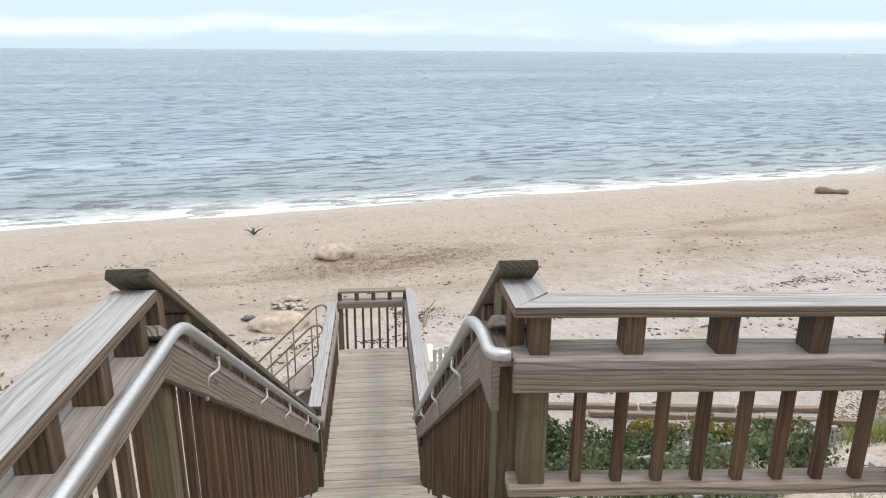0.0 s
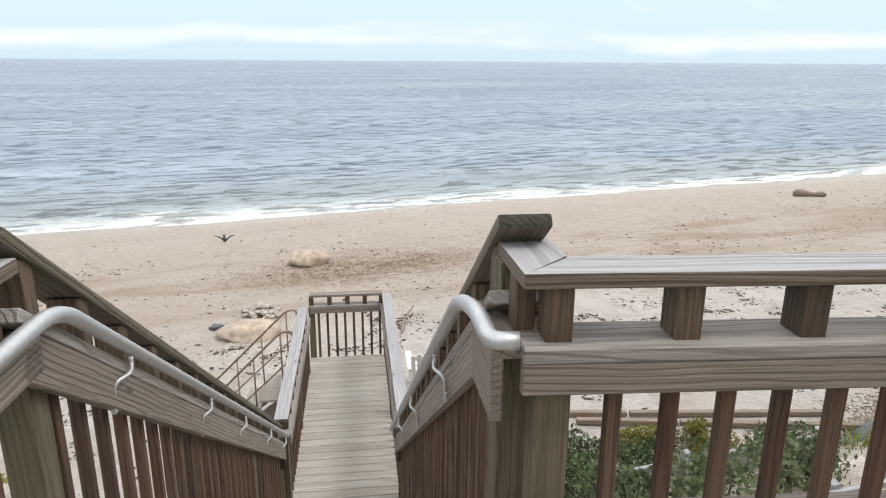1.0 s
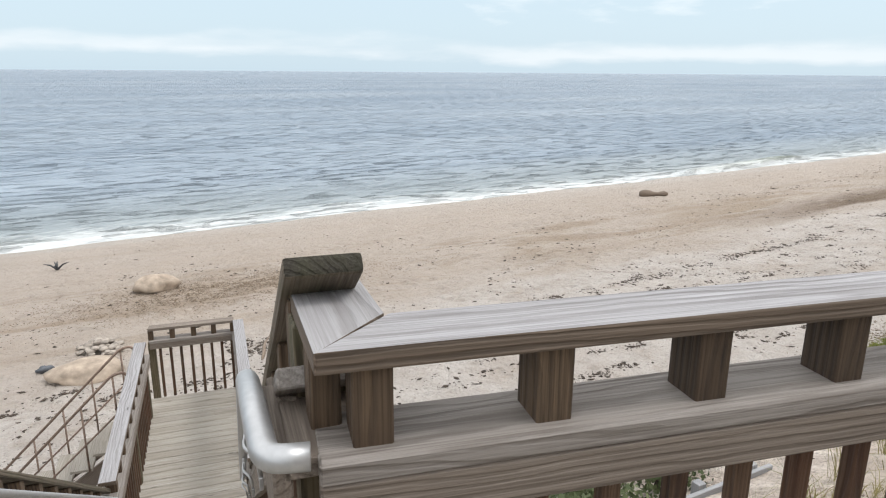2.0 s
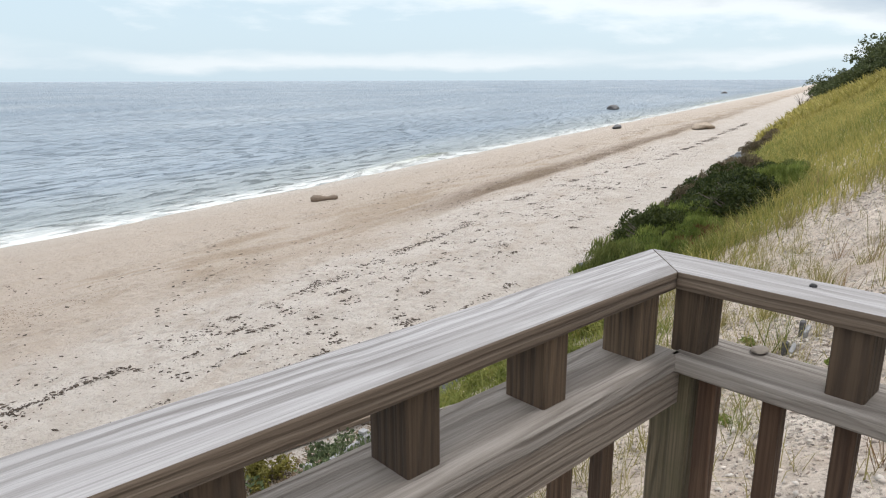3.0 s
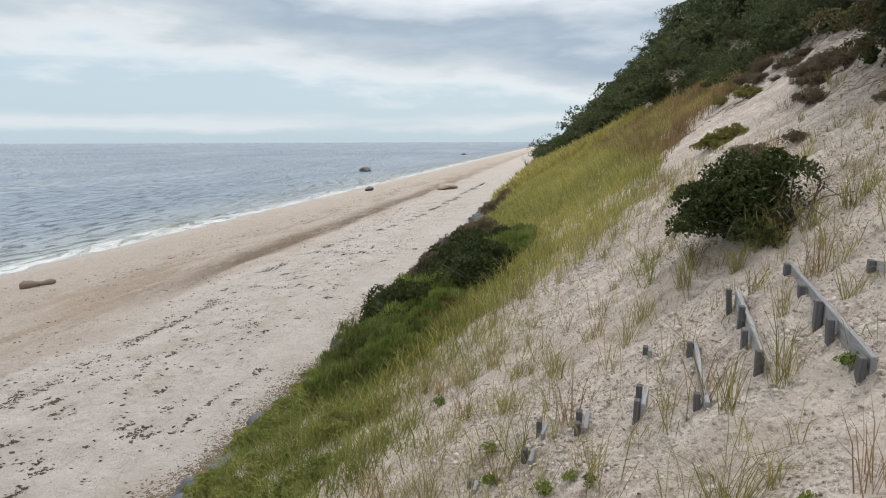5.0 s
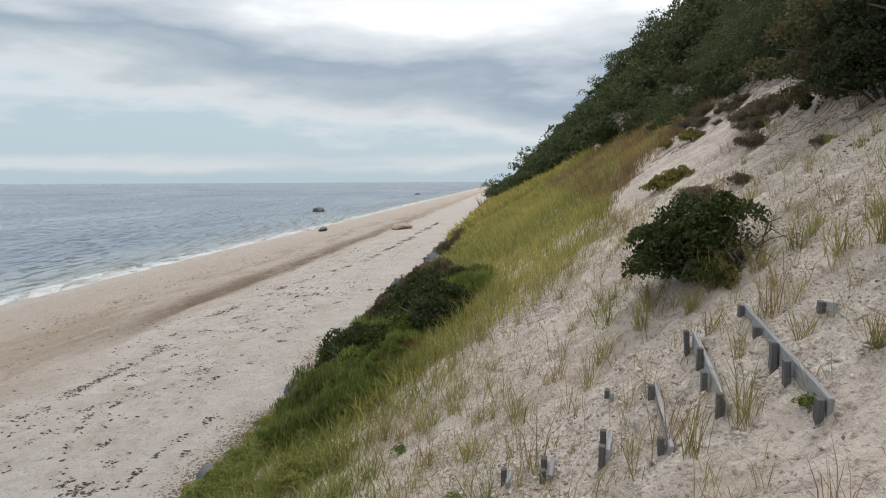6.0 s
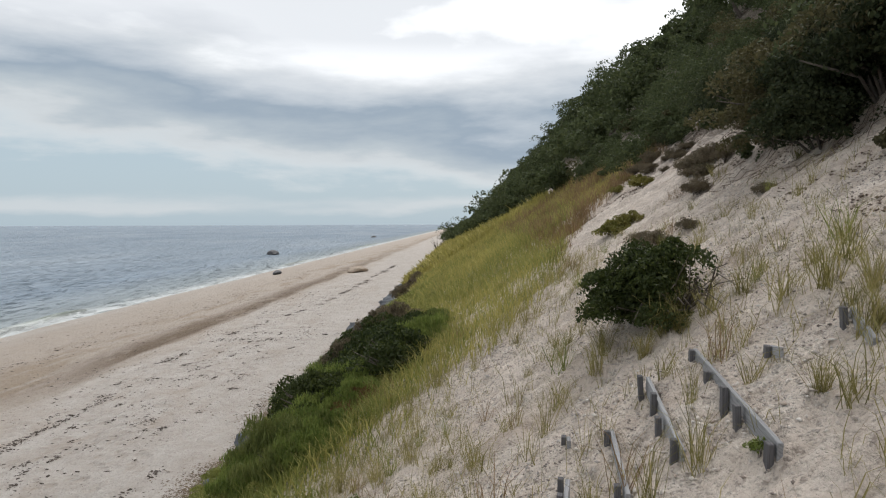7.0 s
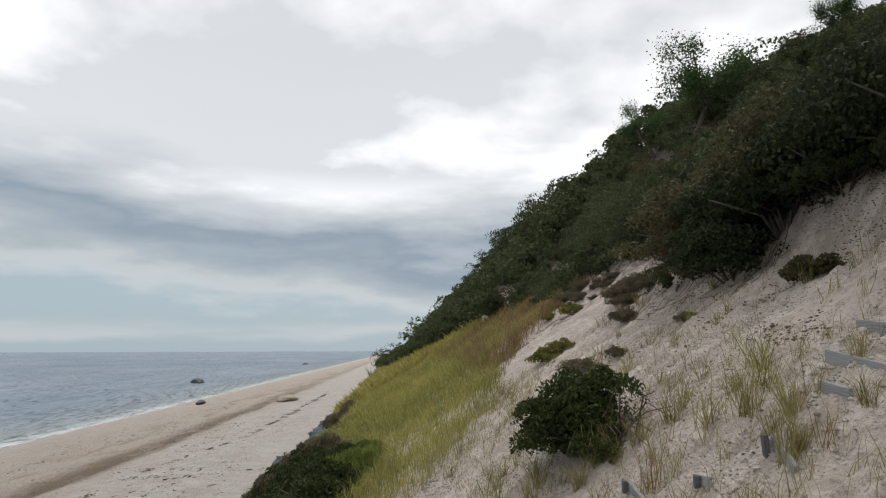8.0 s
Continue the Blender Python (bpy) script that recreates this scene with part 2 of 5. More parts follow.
def leafy(name, a, b, c, rough=0.55):
    """Leaves whose green differs from leaf to leaf and clump to clump."""
    p = Mat(name, rough)
    col = p.ramp(p.island(), (0.0, a), (0.5, b), (1.0, c))
    patch = p.noise(p.coords(), 1.3, 3)
    col = p.mix(p.ramp(patch, (0.40, 0.0), (0.62, 0.55)), col, tuple(x * 0.6 for x in a))
    col = p.mix(p.math("MULTIPLY", p.random(), 0.35), col, c)
    p.b.inputs["Specular IOR Level"].default_value = 0.2
    p.done(col)
    tr = p.n.new("ShaderNodeBsdfTranslucent")
    p.l.new(col, tr.inputs[0])
    sh = p.n.new("ShaderNodeMixShader")
    sh.inputs[0].default_value = 0.35
    p.l.new(p.b.outputs[0], sh.inputs[1])
    p.l.new(tr.outputs[0], sh.inputs[2])
    p.l.new(sh.outputs[0], p.n["Material Output"].inputs[0])
    return p.m


M_BELTLEAF = leafy("deep_green_upright_leaf", (0.075, 0.10, 0.03), (0.13, 0.165, 0.045), (0.22, 0.23, 0.075))
M_BAYLEAF = leafy("dark_glossy_leaf", (0.017, 0.030, 0.011), (0.031, 0.050, 0.014), (0.085, 0.10, 0.026), 0.5)
M_WOODLEAF = leafy("bluff_thicket_leaf", (0.038, 0.056, 0.026), (0.060, 0.082, 0.034), (0.115, 0.132, 0.055), 0.65)
M_OLIVE = leafy("olive_brown_thicket_leaf", (0.06, 0.056, 0.028), (0.09, 0.088, 0.04), (0.15, 0.13, 0.06), 0.65)
M_FRESH = leafy("fresh_feathery_leaf", (0.10, 0.15, 0.035), (0.17, 0.225, 0.05), (0.27, 0.30, 0.085))
M_RED = leafy("rust_red_leaf", (0.12, 0.06, 0.03), (0.19, 0.095, 0.045), (0.26, 0.15, 0.07))
M_TREELEAF = leafy("light_tree_leaf", (0.05, 0.09, 0.03), (0.075, 0.12, 0.04), (0.10, 0.15, 0.05))
M_YELLEAF = leafy("yellow_green_leaf", (0.14, 0.145, 0.035), (0.20, 0.19, 0.05), (0.26, 0.22, 0.065))
M_GREYLEAF = leafy("grey_brown_leaf", (0.10, 0.085, 0.055), (0.155, 0.125, 0.08), (0.22, 0.175, 0.115))
M_VINE = leafy("broad_green_leaf", (0.035, 0.055, 0.026), (0.085, 0.12, 0.055), (0.22, 0.25, 0.13))
M_GRASS = leafy("fresh_beach_grass", (0.125, 0.158, 0.036), (0.215, 0.243, 0.055), (0.37, 0.35, 0.115))
M_YGRASS = leafy("yellowing_grass", (0.24, 0.225, 0.055), (0.39, 0.35, 0.085), (0.55, 0.47, 0.18))
M_TUFT = leafy("olive_straw_grass", (0.13, 0.125, 0.038), (0.25, 0.225, 0.07), (0.44, 0.37, 0.17))
M_NEARLEAF = leafy("dark_near_thicket_leaf", (0.024, 0.035, 0.017), (0.038, 0.051, 0.022), (0.072, 0.082, 0.036), 0.7)
M_DGRASS = leafy("dry_grass", (0.16, 0.098, 0.05), (0.25, 0.16, 0.08), (0.36, 0.26, 0.14))


# ---- shore frame: u along the beach, n out to sea ----
TURN = 17.0
U = Vector((math.cos(radians(TURN)), math.sin(radians(TURN)), 0))
N = Vector((-math.sin(radians(TURN)), math.cos(radians(TURN)), 0))
SHORE = Matrix.Rotation(radians(TURN), 4, "Z")
SEA = -4.95


def lattice(i, j, seed):
    h = (i.astype(np.int64) * 374761393 + j.astype(np.int64) * 668265263 + seed * 974711) & 0xFFFFFFFF
    h = ((h ^ (h >> 13)) * 1274126177) & 0xFFFFFFFF
    return ((h ^ (h >> 16)) & 0xFFFF) / 65535.0


def vnoise(x, y, seed=0):
    x, y = np.asarray(x, float), np.asarray(y, float)
    i, j = np.floor(x), np.floor(y)
    a, b = x - i, y - j
    a, b = a * a * (3 - 2 * a), b * b * (3 - 2 * b)
    return (lattice(i, j, seed) * (1 - a) + lattice(i + 1, j, seed) * a) * (1 - b) + (lattice(i, j + 1, seed) * (1 - a) + lattice(i + 1, j + 1, seed) * a) * b


def fbm(x, y, seed=0, octaves=4):
    total, amp = 0.0, 0.5
    for k in range(octaves):
        total = total + amp * (vnoise(np.asarray(x) * 2 ** k, np.asarray(y) * 2 ** k, seed + k) - 0.5)
        amp *= 0.5
    return total


def step(x, a, b):
    s = np.clip((np.asarray(x, float) - a) / (b - a), 0, 1)
    return s * s * (3 - 2 * s)


def toe(u):
    return 4.25 + 0.5 * fbm(np.asarray(u) * 0.25, 3.0, 21, 3)


def height(u, n):
    """Height of the sand at u along and n across the shore."""
    u, n = np.asarray(u, float), np.asarray(n, float)
    beach = np.interp(n, [4, 8, 14, 21.3, 25.5, 27.2, 40, 200], [-4.05, -4.15, -4.3, -4.5, -4.78, -4.98, -6.5, -12])
    beach = beach + 0.10 * fbm(u * 0.16, n * 0.3, 5) + 0.16 * fbm(u * 1.3, n * 1.3, 9, 3) * step(n, 24, 18)
    m = n - (toe(u) - 4.25)
    k = 0.79 + 0.27 * step(u, 22, 46) + 0.18 * step(u, 50, 130)
    low = np.interp(m, [-7, -1.5, 4.2], [3.42, -0.19, -3.32])
    high = 3.42 + k * np.clip(-7 - m, 0, 14.5) + 0.34 * np.clip(-21.5 - m, 0, 14)
    bank = np.where(m < -7, high, low)
    bank = bank + 0.9 * fbm(u * 0.22, n * 0.22, 31, 3) * step(-m, -3, 6) + 0.16 * fbm(u * 0.9, n * 0.9, 33, 4) + 0.09 * fbm(u * 3.1, n * 3.1, 35, 2) * step(-u, -26, -17)
    gully = np.abs(fbm(u * 0.75 + n * 0.3, n * 0.22, 41, 3)) * 2
    bank = bank - 0.55 * (0.35 - np.minimum(gully, 0.35)) * step(-m, 2.6, 4.5) * step(u, 7, 10) * step(-u, -30, -22)
    bank = bank + (0.17 * fbm(u * 6.5, n * 5.5, 45, 3) + 0.10 * fbm(u * 12.5, n * 11.0, 49, 2) + 0.16 * np.abs(fbm(u * 2.1 + n * 0.7, n * 0.9, 47, 3))) * step(-m, -1.0, 2.0) * step(-u, -26, -19) * step(u, 3, 5)
    scarp = step(-m, 6.4, 7.1) * step(u, 6, 9) * step(-u, -19, -15)
    bank = bank + 0.7 * scarp * step(m, -11, -7.6)
    pit = np.minimum(bank, -0.3)
    x = u * U.x + n * N.x
    y = u * U.y + n * N.y
    under = step(-x, -2.25, -2.05) * step(-y, -0.3, 0.1)
    bank = bank * (1 - under) + pit * under
    w = step(m, 4.0, 4.35)
    return bank * (1 - w) + beach * w


def ground_at(u, n):
    return float(height(u, n))


def shore_point(u, n, lift=0.0):
    return U * u + N * n + Vector((0, 0, ground_at(u, n) + lift))


# ---- mesh tools ----
def mesh_np(name, verts, faces, mat, smooth=False):
    """A mesh from numpy arrays: faces all of one size."""
    me = bpy.data.meshes.new(name)
    faces = np.asarray(faces, np.int32)
    me.vertices.add(len(verts))
    me.vertices.foreach_set("co", np.asarray(verts, np.float32).ravel())
    k = faces.shape[1]
    me.loops.add(faces.size)
    me.loops.foreach_set("vertex_index", faces.ravel())
    me.polygons.add(len(faces))
    me.polygons.foreach_set("loop_start", np.arange(0, faces.size, k, dtype=np.int32))
    if smooth:
        me.polygons.foreach_set("use_smooth", np.ones(len(faces), bool))
    me.update(calc_edges=True)
    me.materials.append(mat)
    return me


def joined(pieces):
    """Verts and faces of several (verts, faces) in one."""
    vs, fs, base = [], [], 0
    for v, f in pieces:
        vs.append(np.asarray(v))
        fs.append(np.asarray(f) + base)
        base += len(v)
    return np.concatenate(vs), np.concatenate(fs)


def place(ob, m, parent=None):
    ob.matrix_basis = m
    if parent is not None:
        ob.parent = parent
        top = parent.matrix_basis if parent.parent is None else parent.parent.matrix_basis @ parent.matrix_parent_inverse @ parent.matrix_basis
        ob.matrix_parent_inverse = top.inverted()
    return ob


def part(name, me, parent, m=Matrix(), label=""):
    return tagged(place(new(name, me), m, parent), label)


def thing(name, at, label, category, group="", kind=""):
    ob = new(name)
    ob.empty_display_size = 0.1
    ob.matrix_basis = Matrix.Translation(at)
    return tagged(ob, label, category, group, kind)


BOARDS = {}


def board_mesh(length, width, thick, mat, bevel=0.004):
    key = (round(length, 3), round(width, 3), round(thick, 3), mat.name, bevel)
    if key not in BOARDS:
        bm = bmesh.new()
        bmesh.ops.create_cube(bm, size=1)
        bmesh.ops.scale(bm, vec=(length, width, thick), verts=bm.verts)
        bmesh.ops.bevel(bm, geom=bm.edges[:], offset=min(bevel, thick * 0.3), segments=1, affect="EDGES", profile=0.6)
        me = bpy.data.meshes.new("board")
        bm.to_mesh(me)
        bm.free()
        me.materials.append(mat)
        BOARDS[key] = me
    return BOARDS[key]


def board(name, parent, a, b, width, thick, mat, side=None, bevel=0.004, label=""):
    """A sawn board from a to b along its own x; width lies along side."""
    a, b = Vector(a), Vector(b)
    x = (b - a).normalized()
    side = Vector(side) if side is not None else Vector((0, 0, 1)).cross(x)
    side = (side - x * side.dot(x)).normalized()
    z = x.cross(side)
    m = Matrix((x, side, z)).transposed().to_4x4()
    m.translation = (a + b) / 2
    return part(name, board_mesh((b - a).length, width, thick, mat, bevel), parent, m, label)


def tube(points, radii, segments=10):
    """Verts and quad faces of a round tube along points; radii a number or one a point."""
    pts = [Vector(p) for p in points]
    radii = [radii] * len(pts) if isinstance(radii, (int, float)) else list(radii)
    verts, faces, side = [], [], None
    for i, p in enumerate(pts):
        d = (pts[min(i + 1, len(pts) - 1)] - pts[max(i - 1, 0)]).normalized()
        side = (d.orthogonal() if side is None else side - d * side.dot(d)).normalized()
        other = d.cross(side)
        for k in range(segments):
            c = 2 * math.pi * k / segments
            verts.append(tuple(p + (side * math.cos(c) + other * math.sin(c)) * radii[i]))
    for i in range(len(pts) - 1):
        for k in range(segments):
            k2 = (k + 1) % segments
            faces.append((i * segments + k, i * segments + k2, (i + 1) * segments + k2, (i + 1) * segments + k))
    for start, turn in ((0, 1), ((len(pts) - 1) * segments, -1)):
        for k in range(1, segments - 2, 2):
            quad = [start, start + k, start + k + 1, start + k + 2]
            faces.append(tuple(quad[::-turn]))
    return verts, faces


def rounded(points, radius=0.08, steps=6):
    """A polyline with its corners rounded."""
    pts = [Vector(p) for p in points]
    out = [pts[0]]
    for a, b, c in zip(pts, pts[1:], pts[2:]):
        r = min(radius, (a - b).length * 0.45, (c - b).length * 0.45)
        s, e = b + (a - b).normalized() * r, b + (c - b).normalized() * r
        for k in range(steps + 1):
            t = k / steps
            out.append(s * (1 - t) ** 2 + b * 2 * t * (1 - t) + e * t * t)
    return out + [pts[-1]]


def tube_mesh(name, points, radii, mat, segments=10):
    return mesh_np(name, *tube(points, radii, segments), mat, True)


# ---- ground and sea ----
def spaced(*runs):
    out = []
    for a, b, s in runs:
        out.append(np.arange(a, b, s))
    return np.concatenate(out)


def sheet(us, ns, fn):
    uu, nn = np.meshgrid(us, ns)
    verts = np.stack([uu.ravel(), nn.ravel(), fn(uu, nn).ravel()], 1)
    w = len(us)
    i, j = np.meshgrid(np.arange(w - 1), np.arange(len(ns) - 1))
    a = (j * w + i).ravel()
    return verts, np.stack([a, a + 1, a + 1 + w, a + w], 1)


def sand_mat():
    s = Mat("beach_sand", 0.95)
    v = s.coords((1, 1, 1), False)
    xyz = s.n.new("ShaderNodeSeparateXYZ")
    s.l.new(v, xyz.inputs[0])
    n = xyz.outputs[1]
    long = s.noise(s.coords((0.06, 0.32, 0.3), False), 1.0, 5, 0.6, 0.4)
    mid = s.noise(v, 1.1, 6, 0.6)
    grain = s.noise(v, 28, 6, 0.7)
    lumps = s.noise(v, 5.5, 5, 0.6)
    col = s.mix(s.ramp(mid, (0.35, 0.0), (0.65, 1.0)), (0.50, 0.45, 0.408), (0.595, 0.552, 0.513))
    # damp tan belt with brown stains, between the dry upper beach and the swash
    wob = s.math("ADD", n, s.math("MULTIPLY", s.math("SUBTRACT", long, 0.5), 9.0))
    belt = s.ramp(s.math("DIVIDE", wob, 40.0), (0.31, 0.0), (0.36, 1.0), (0.56, 1.0), (0.66, 0.6))
    col = s.mix(s.math("MULTIPLY", belt, 0.75), col, (0.44, 0.365, 0.30))
    stain = s.math("MULTIPLY", s.ramp(s.noise(s.coords((0.10, 0.5, 0.3), False), 1.0, 6, 0.65, 0.8), (0.49, 0.0), (0.60, 1.0)),
                   s.ramp(s.math("DIVIDE", n, 40.0), (0.33, 0.0), (0.38, 1.0), (0.46, 1.0), (0.51, 0.0)))
    col = s.mix(s.math("MULTIPLY", stain, 0.75), col, (0.30, 0.225, 0.15))
    # the long dark seaweed stain down the beach
    core = s.math("ADD", n, s.math("MULTIPLY", s.math("SUBTRACT", s.noise(s.coords((0.045, 0.3, 0.3), False), 1.0, 6, 0.65, 0.5), 0.5), 3.4))
    core = s.math("MULTIPLY", s.ramp(s.math("DIVIDE", core, 40.0), (0.345, 0.0), (0.36, 1.0), (0.385, 0.85), (0.418, 0.0)), s.ramp(s.math("DIVIDE", xyz.outputs[0], 200.0), (0.11, 0.0), (0.16, 1.0), (0.45, 0.8), (0.7, 0.3)))
    core = s.math("MULTIPLY", core, s.ramp(s.noise(s.coords((0.25, 1.1, 0.3), False), 1.0, 6, 0.7, 0.6), (0.36, 0.45), (0.5, 1.0)))
    # reed-stained damp patch round the pale boulder
    du = s.math("DIVIDE", s.math("SUBTRACT", xyz.outputs[0], 4.2), 5.2)
    dn = s.math("DIVIDE", s.math("SUBTRACT", n, s.math("ADD", 16.9, s.math("MULTIPLY", du, 0.5))), 1.5)
    far2 = s.math("ADD", s.math("MULTIPLY", du, du), s.math("MULTIPLY", dn, dn))
    far2 = s.math("ADD", far2, s.math("MULTIPLY", s.math("SUBTRACT", s.noise(v, 0.8, 6, 0.7, 0.8), 0.5), 3.2))
    col = s.mix(s.math("MULTIPLY", s.ramp(far2, (0.25, 0.8), (0.95, 0.0)), 0.8), col, (0.31, 0.235, 0.165))
    wet = s.ramp(s.math("DIVIDE", wob, 40.0), (0.60, 0.0), (0.66, 1.0))
    col = s.mix(s.math("MULTIPLY", wet, 0.75), col, (0.42, 0.36, 0.30))
    # scattered dark crumbs and pale shell
    crumb = s.math("MULTIPLY", s.ramp(s.voronoi(s.coords((1, 1.6, 1), False), 3.3), (0.035, 1.0), (0.075, 0.0)), s.ramp(s.noise(v, 0.55, 4, 0.7), (0.47, 0.0), (0.58, 1.0)))
    col = s.mix(s.math("MULTIPLY", crumb, 0.8), col, (0.12, 0.09, 0.07))
    gravel = s.voronoi(v, 24)
    stones = s.math("MULTIPLY", s.ramp(gravel, (0.18, 1.0), (0.3, 0.0)), s.ramp(s.noise(v, 0.7, 4, 0.6), (0.46, 0.0), (0.62, 0.8)))
    col = s.mix(s.math("MULTIPLY", stones, 0.55), col, s.ramp(s.voronoi(v, 24, "Color"), (0.2, (0.30, 0.26, 0.23)), (0.8, (0.70, 0.66, 0.60))))
    col = s.mix(s.math("MULTIPLY", s.ramp(grain, (0.40, 0.0), (0.70, 1.0)), 0.5), col, (0.40, 0.335, 0.275))
    # broad blotches of shell grit and drying seaweed dust
    blotch = s.noise(s.coords((0.35, 0.7, 0.6), False), 1.0, 7, 0.68, 0.9)
    col = s.mix(s.math("MULTIPLY", s.ramp(blotch, (0.50, 0.0), (0.66, 1.0)), 0.5), col, (0.42, 0.345, 0.28))
    speck = s.math("MULTIPLY", s.ramp(s.voronoi(s.coords((0.8, 1.5, 1), False), 6.5), (0.08, 1.0), (0.17, 0.0)), s.ramp(s.noise(s.coords((0.5, 1.1, 0.8), False), 1.0, 5, 0.7, 0.6), (0.50, 0.0), (0.58, 1.0)))
    col = s.mix(s.math("MULTIPLY", speck, 0.6), col, (0.19, 0.15, 0.12))
    # soil-stained sand of the bluff, streaked down the slope, with roots near the thicket
    bluff = s.ramp(s.math("DIVIDE", s.math("ADD", n, 10.0), 20.0), (0.66, 1.0), (0.74, 0.0))
    run = s.noise(s.coords((2.6, 0.55, 0.5), False), 1.0, 7, 0.68, 0.6)
    soil = s.mix(s.ramp(run, (0.36, 0.0), (0.64, 1.0)), (0.88, 0.775, 0.68), (0.58, 0.47, 0.385))
    col = s.mix(s.math("MULTIPLY", bluff, 0.8), col, soil)
    dirt = s.math("MULTIPLY", s.ramp(s.noise(s.coords((1.5, 1.0, 0.8), False), 1.0, 7, 0.7, 0.9), (0.47, 0.0), (0.58, 1.0)), s.ramp(s.math("DIVIDE", s.math("ADD", n, 10.0), 20.0), (0.10, 1.0), (0.25, 0.0)))
    col = s.mix(s.math("MULTIPLY", dirt, 0.75), col, (0.15, 0.105, 0.075))
    # trodden and rain-pitted patches, the shade of their bumps darkened into the colour
    pits = s.noise(v, 2.6, 6, 0.65, 0.6)
    col = s.mix(s.math("MULTIPLY", s.ramp(pits, (0.54, 0.0), (0.64, 1.0)), 0.4), col, (0.38, 0.315, 0.265))
    # old footprints, the shadow in each dimple painted as darker sand
    dimple = s.ramp(s.voronoi(s.coords((2.1, 2.9, 1), False), 1.0), (0.18, 1.0), (0.42, 0.0))
    dimple = s.math("MULTIPLY", dimple, s.math("MULTIPLY", s.ramp(s.noise(v, 0.35, 5, 0.7), (0.44, 0.0), (0.56, 1.0)), s.ramp(s.math("DIVIDE", n, 40.0), (0.15, 0.0), (0.2, 1.0), (0.5, 1.0), (0.55, 0.0))))
    col = s.mix(s.math("MULTIPLY", dimple, 0.35), col, (0.36, 0.29, 0.23))
    grit = s.math("MULTIPLY", s.ramp(s.voronoi(v, 9.0), (0.10, 1.0), (0.20, 0.0)), s.ramp(s.noise(v, 1.1, 4, 0.7), (0.45, 0.0), (0.56, 1.0)))
    col = s.mix(s.math("MULTIPLY", grit, 0.6), col, (0.20, 0.165, 0.14))
    col = s.mix(s.math("MULTIPLY", s.math("MULTIPLY", s.ramp(s.noise(v, 14, 6, 0.8), (0.54, 0.0), (0.61, 1.0)), bluff), 0.6), col, (0.20, 0.155, 0.125))
    # shingle strewn over the bluff: pale and dark stones side by side
    chip = s.ramp(s.voronoi(v, 30, "Color"), (0.15, (0.16, 0.14, 0.125)), (0.45, (0.50, 0.44, 0.39)), (0.8, (0.86, 0.81, 0.76)))
    shingle = s.math("MULTIPLY", s.ramp(s.voronoi(v, 30), (0.28, 1.0), (0.42, 0.0)), s.ramp(s.noise(v, 0.9, 5, 0.7), (0.44, 0.0), (0.56, 1.0)))
    shingle = s.math("MULTIPLY", shingle, bluff)
    col = s.mix(s.math("MULTIPLY", shingle, 0.6), col, chip)
    # leaf litter under the thicket
    col = s.mix(s.ramp(s.math("DIVIDE", s.math("ADD", s.math("ADD", n, s.math("MULTIPLY", mid, 1.5)), 20.0), 20.0), (0.50, 0.92), (0.56, 0.0)), col, (0.085, 0.066, 0.043))
    col = s.mix(s.math("MULTIPLY", core, 0.95), col, (0.15, 0.103, 0.066))
    h = s.math("ADD", s.math("MULTIPLY", s.math("ADD", lumps, s.math("MULTIPLY", pits, 1.2)), 0.9), s.math("ADD", s.math("MULTIPLY", grain, 0.30), s.math("ADD", s.math("MULTIPLY", stones, 0.25), s.math("MULTIPLY", shingle, 0.22))))
    h = s.math("SUBTRACT", h, s.math("MULTIPLY", dimple, 0.5))
    return s.done(col, s.ramp(wet, (0.0, 0.95), (1.0, 0.45)), h, 1.0, 0.19)


us = spaced((-900, -200, 60), (-200, -40, 8), (-40, -4, 0.8), (-4, 3, 0.25), (3, 10, 0.045), (10, 17, 0.08), (17, 30, 0.25), (30, 70, 0.8), (70, 200, 4), (200, 800, 25), (800, 4200, 200))
ns = spaced((-4000, -300, 400), (-300, -60, 20), (-60, -26, 2.5), (-26, -12, 0.5), (-12, -8, 0.12), (-8, -5, 0.07), (-5, 1, 0.05), (1, 2, 0.08), (2, 6, 0.12), (6, 27.5, 0.25), (27.5, 60, 3), (60, 121, 20))
gv, gf = sheet(us, ns, height)
ground = tagged(place(new("ground", mesh_np("ground", gv, gf, sand_mat(), True)), SHORE), "pale sandy beach rising into a steep sand bluff", "ground", "", "structure")


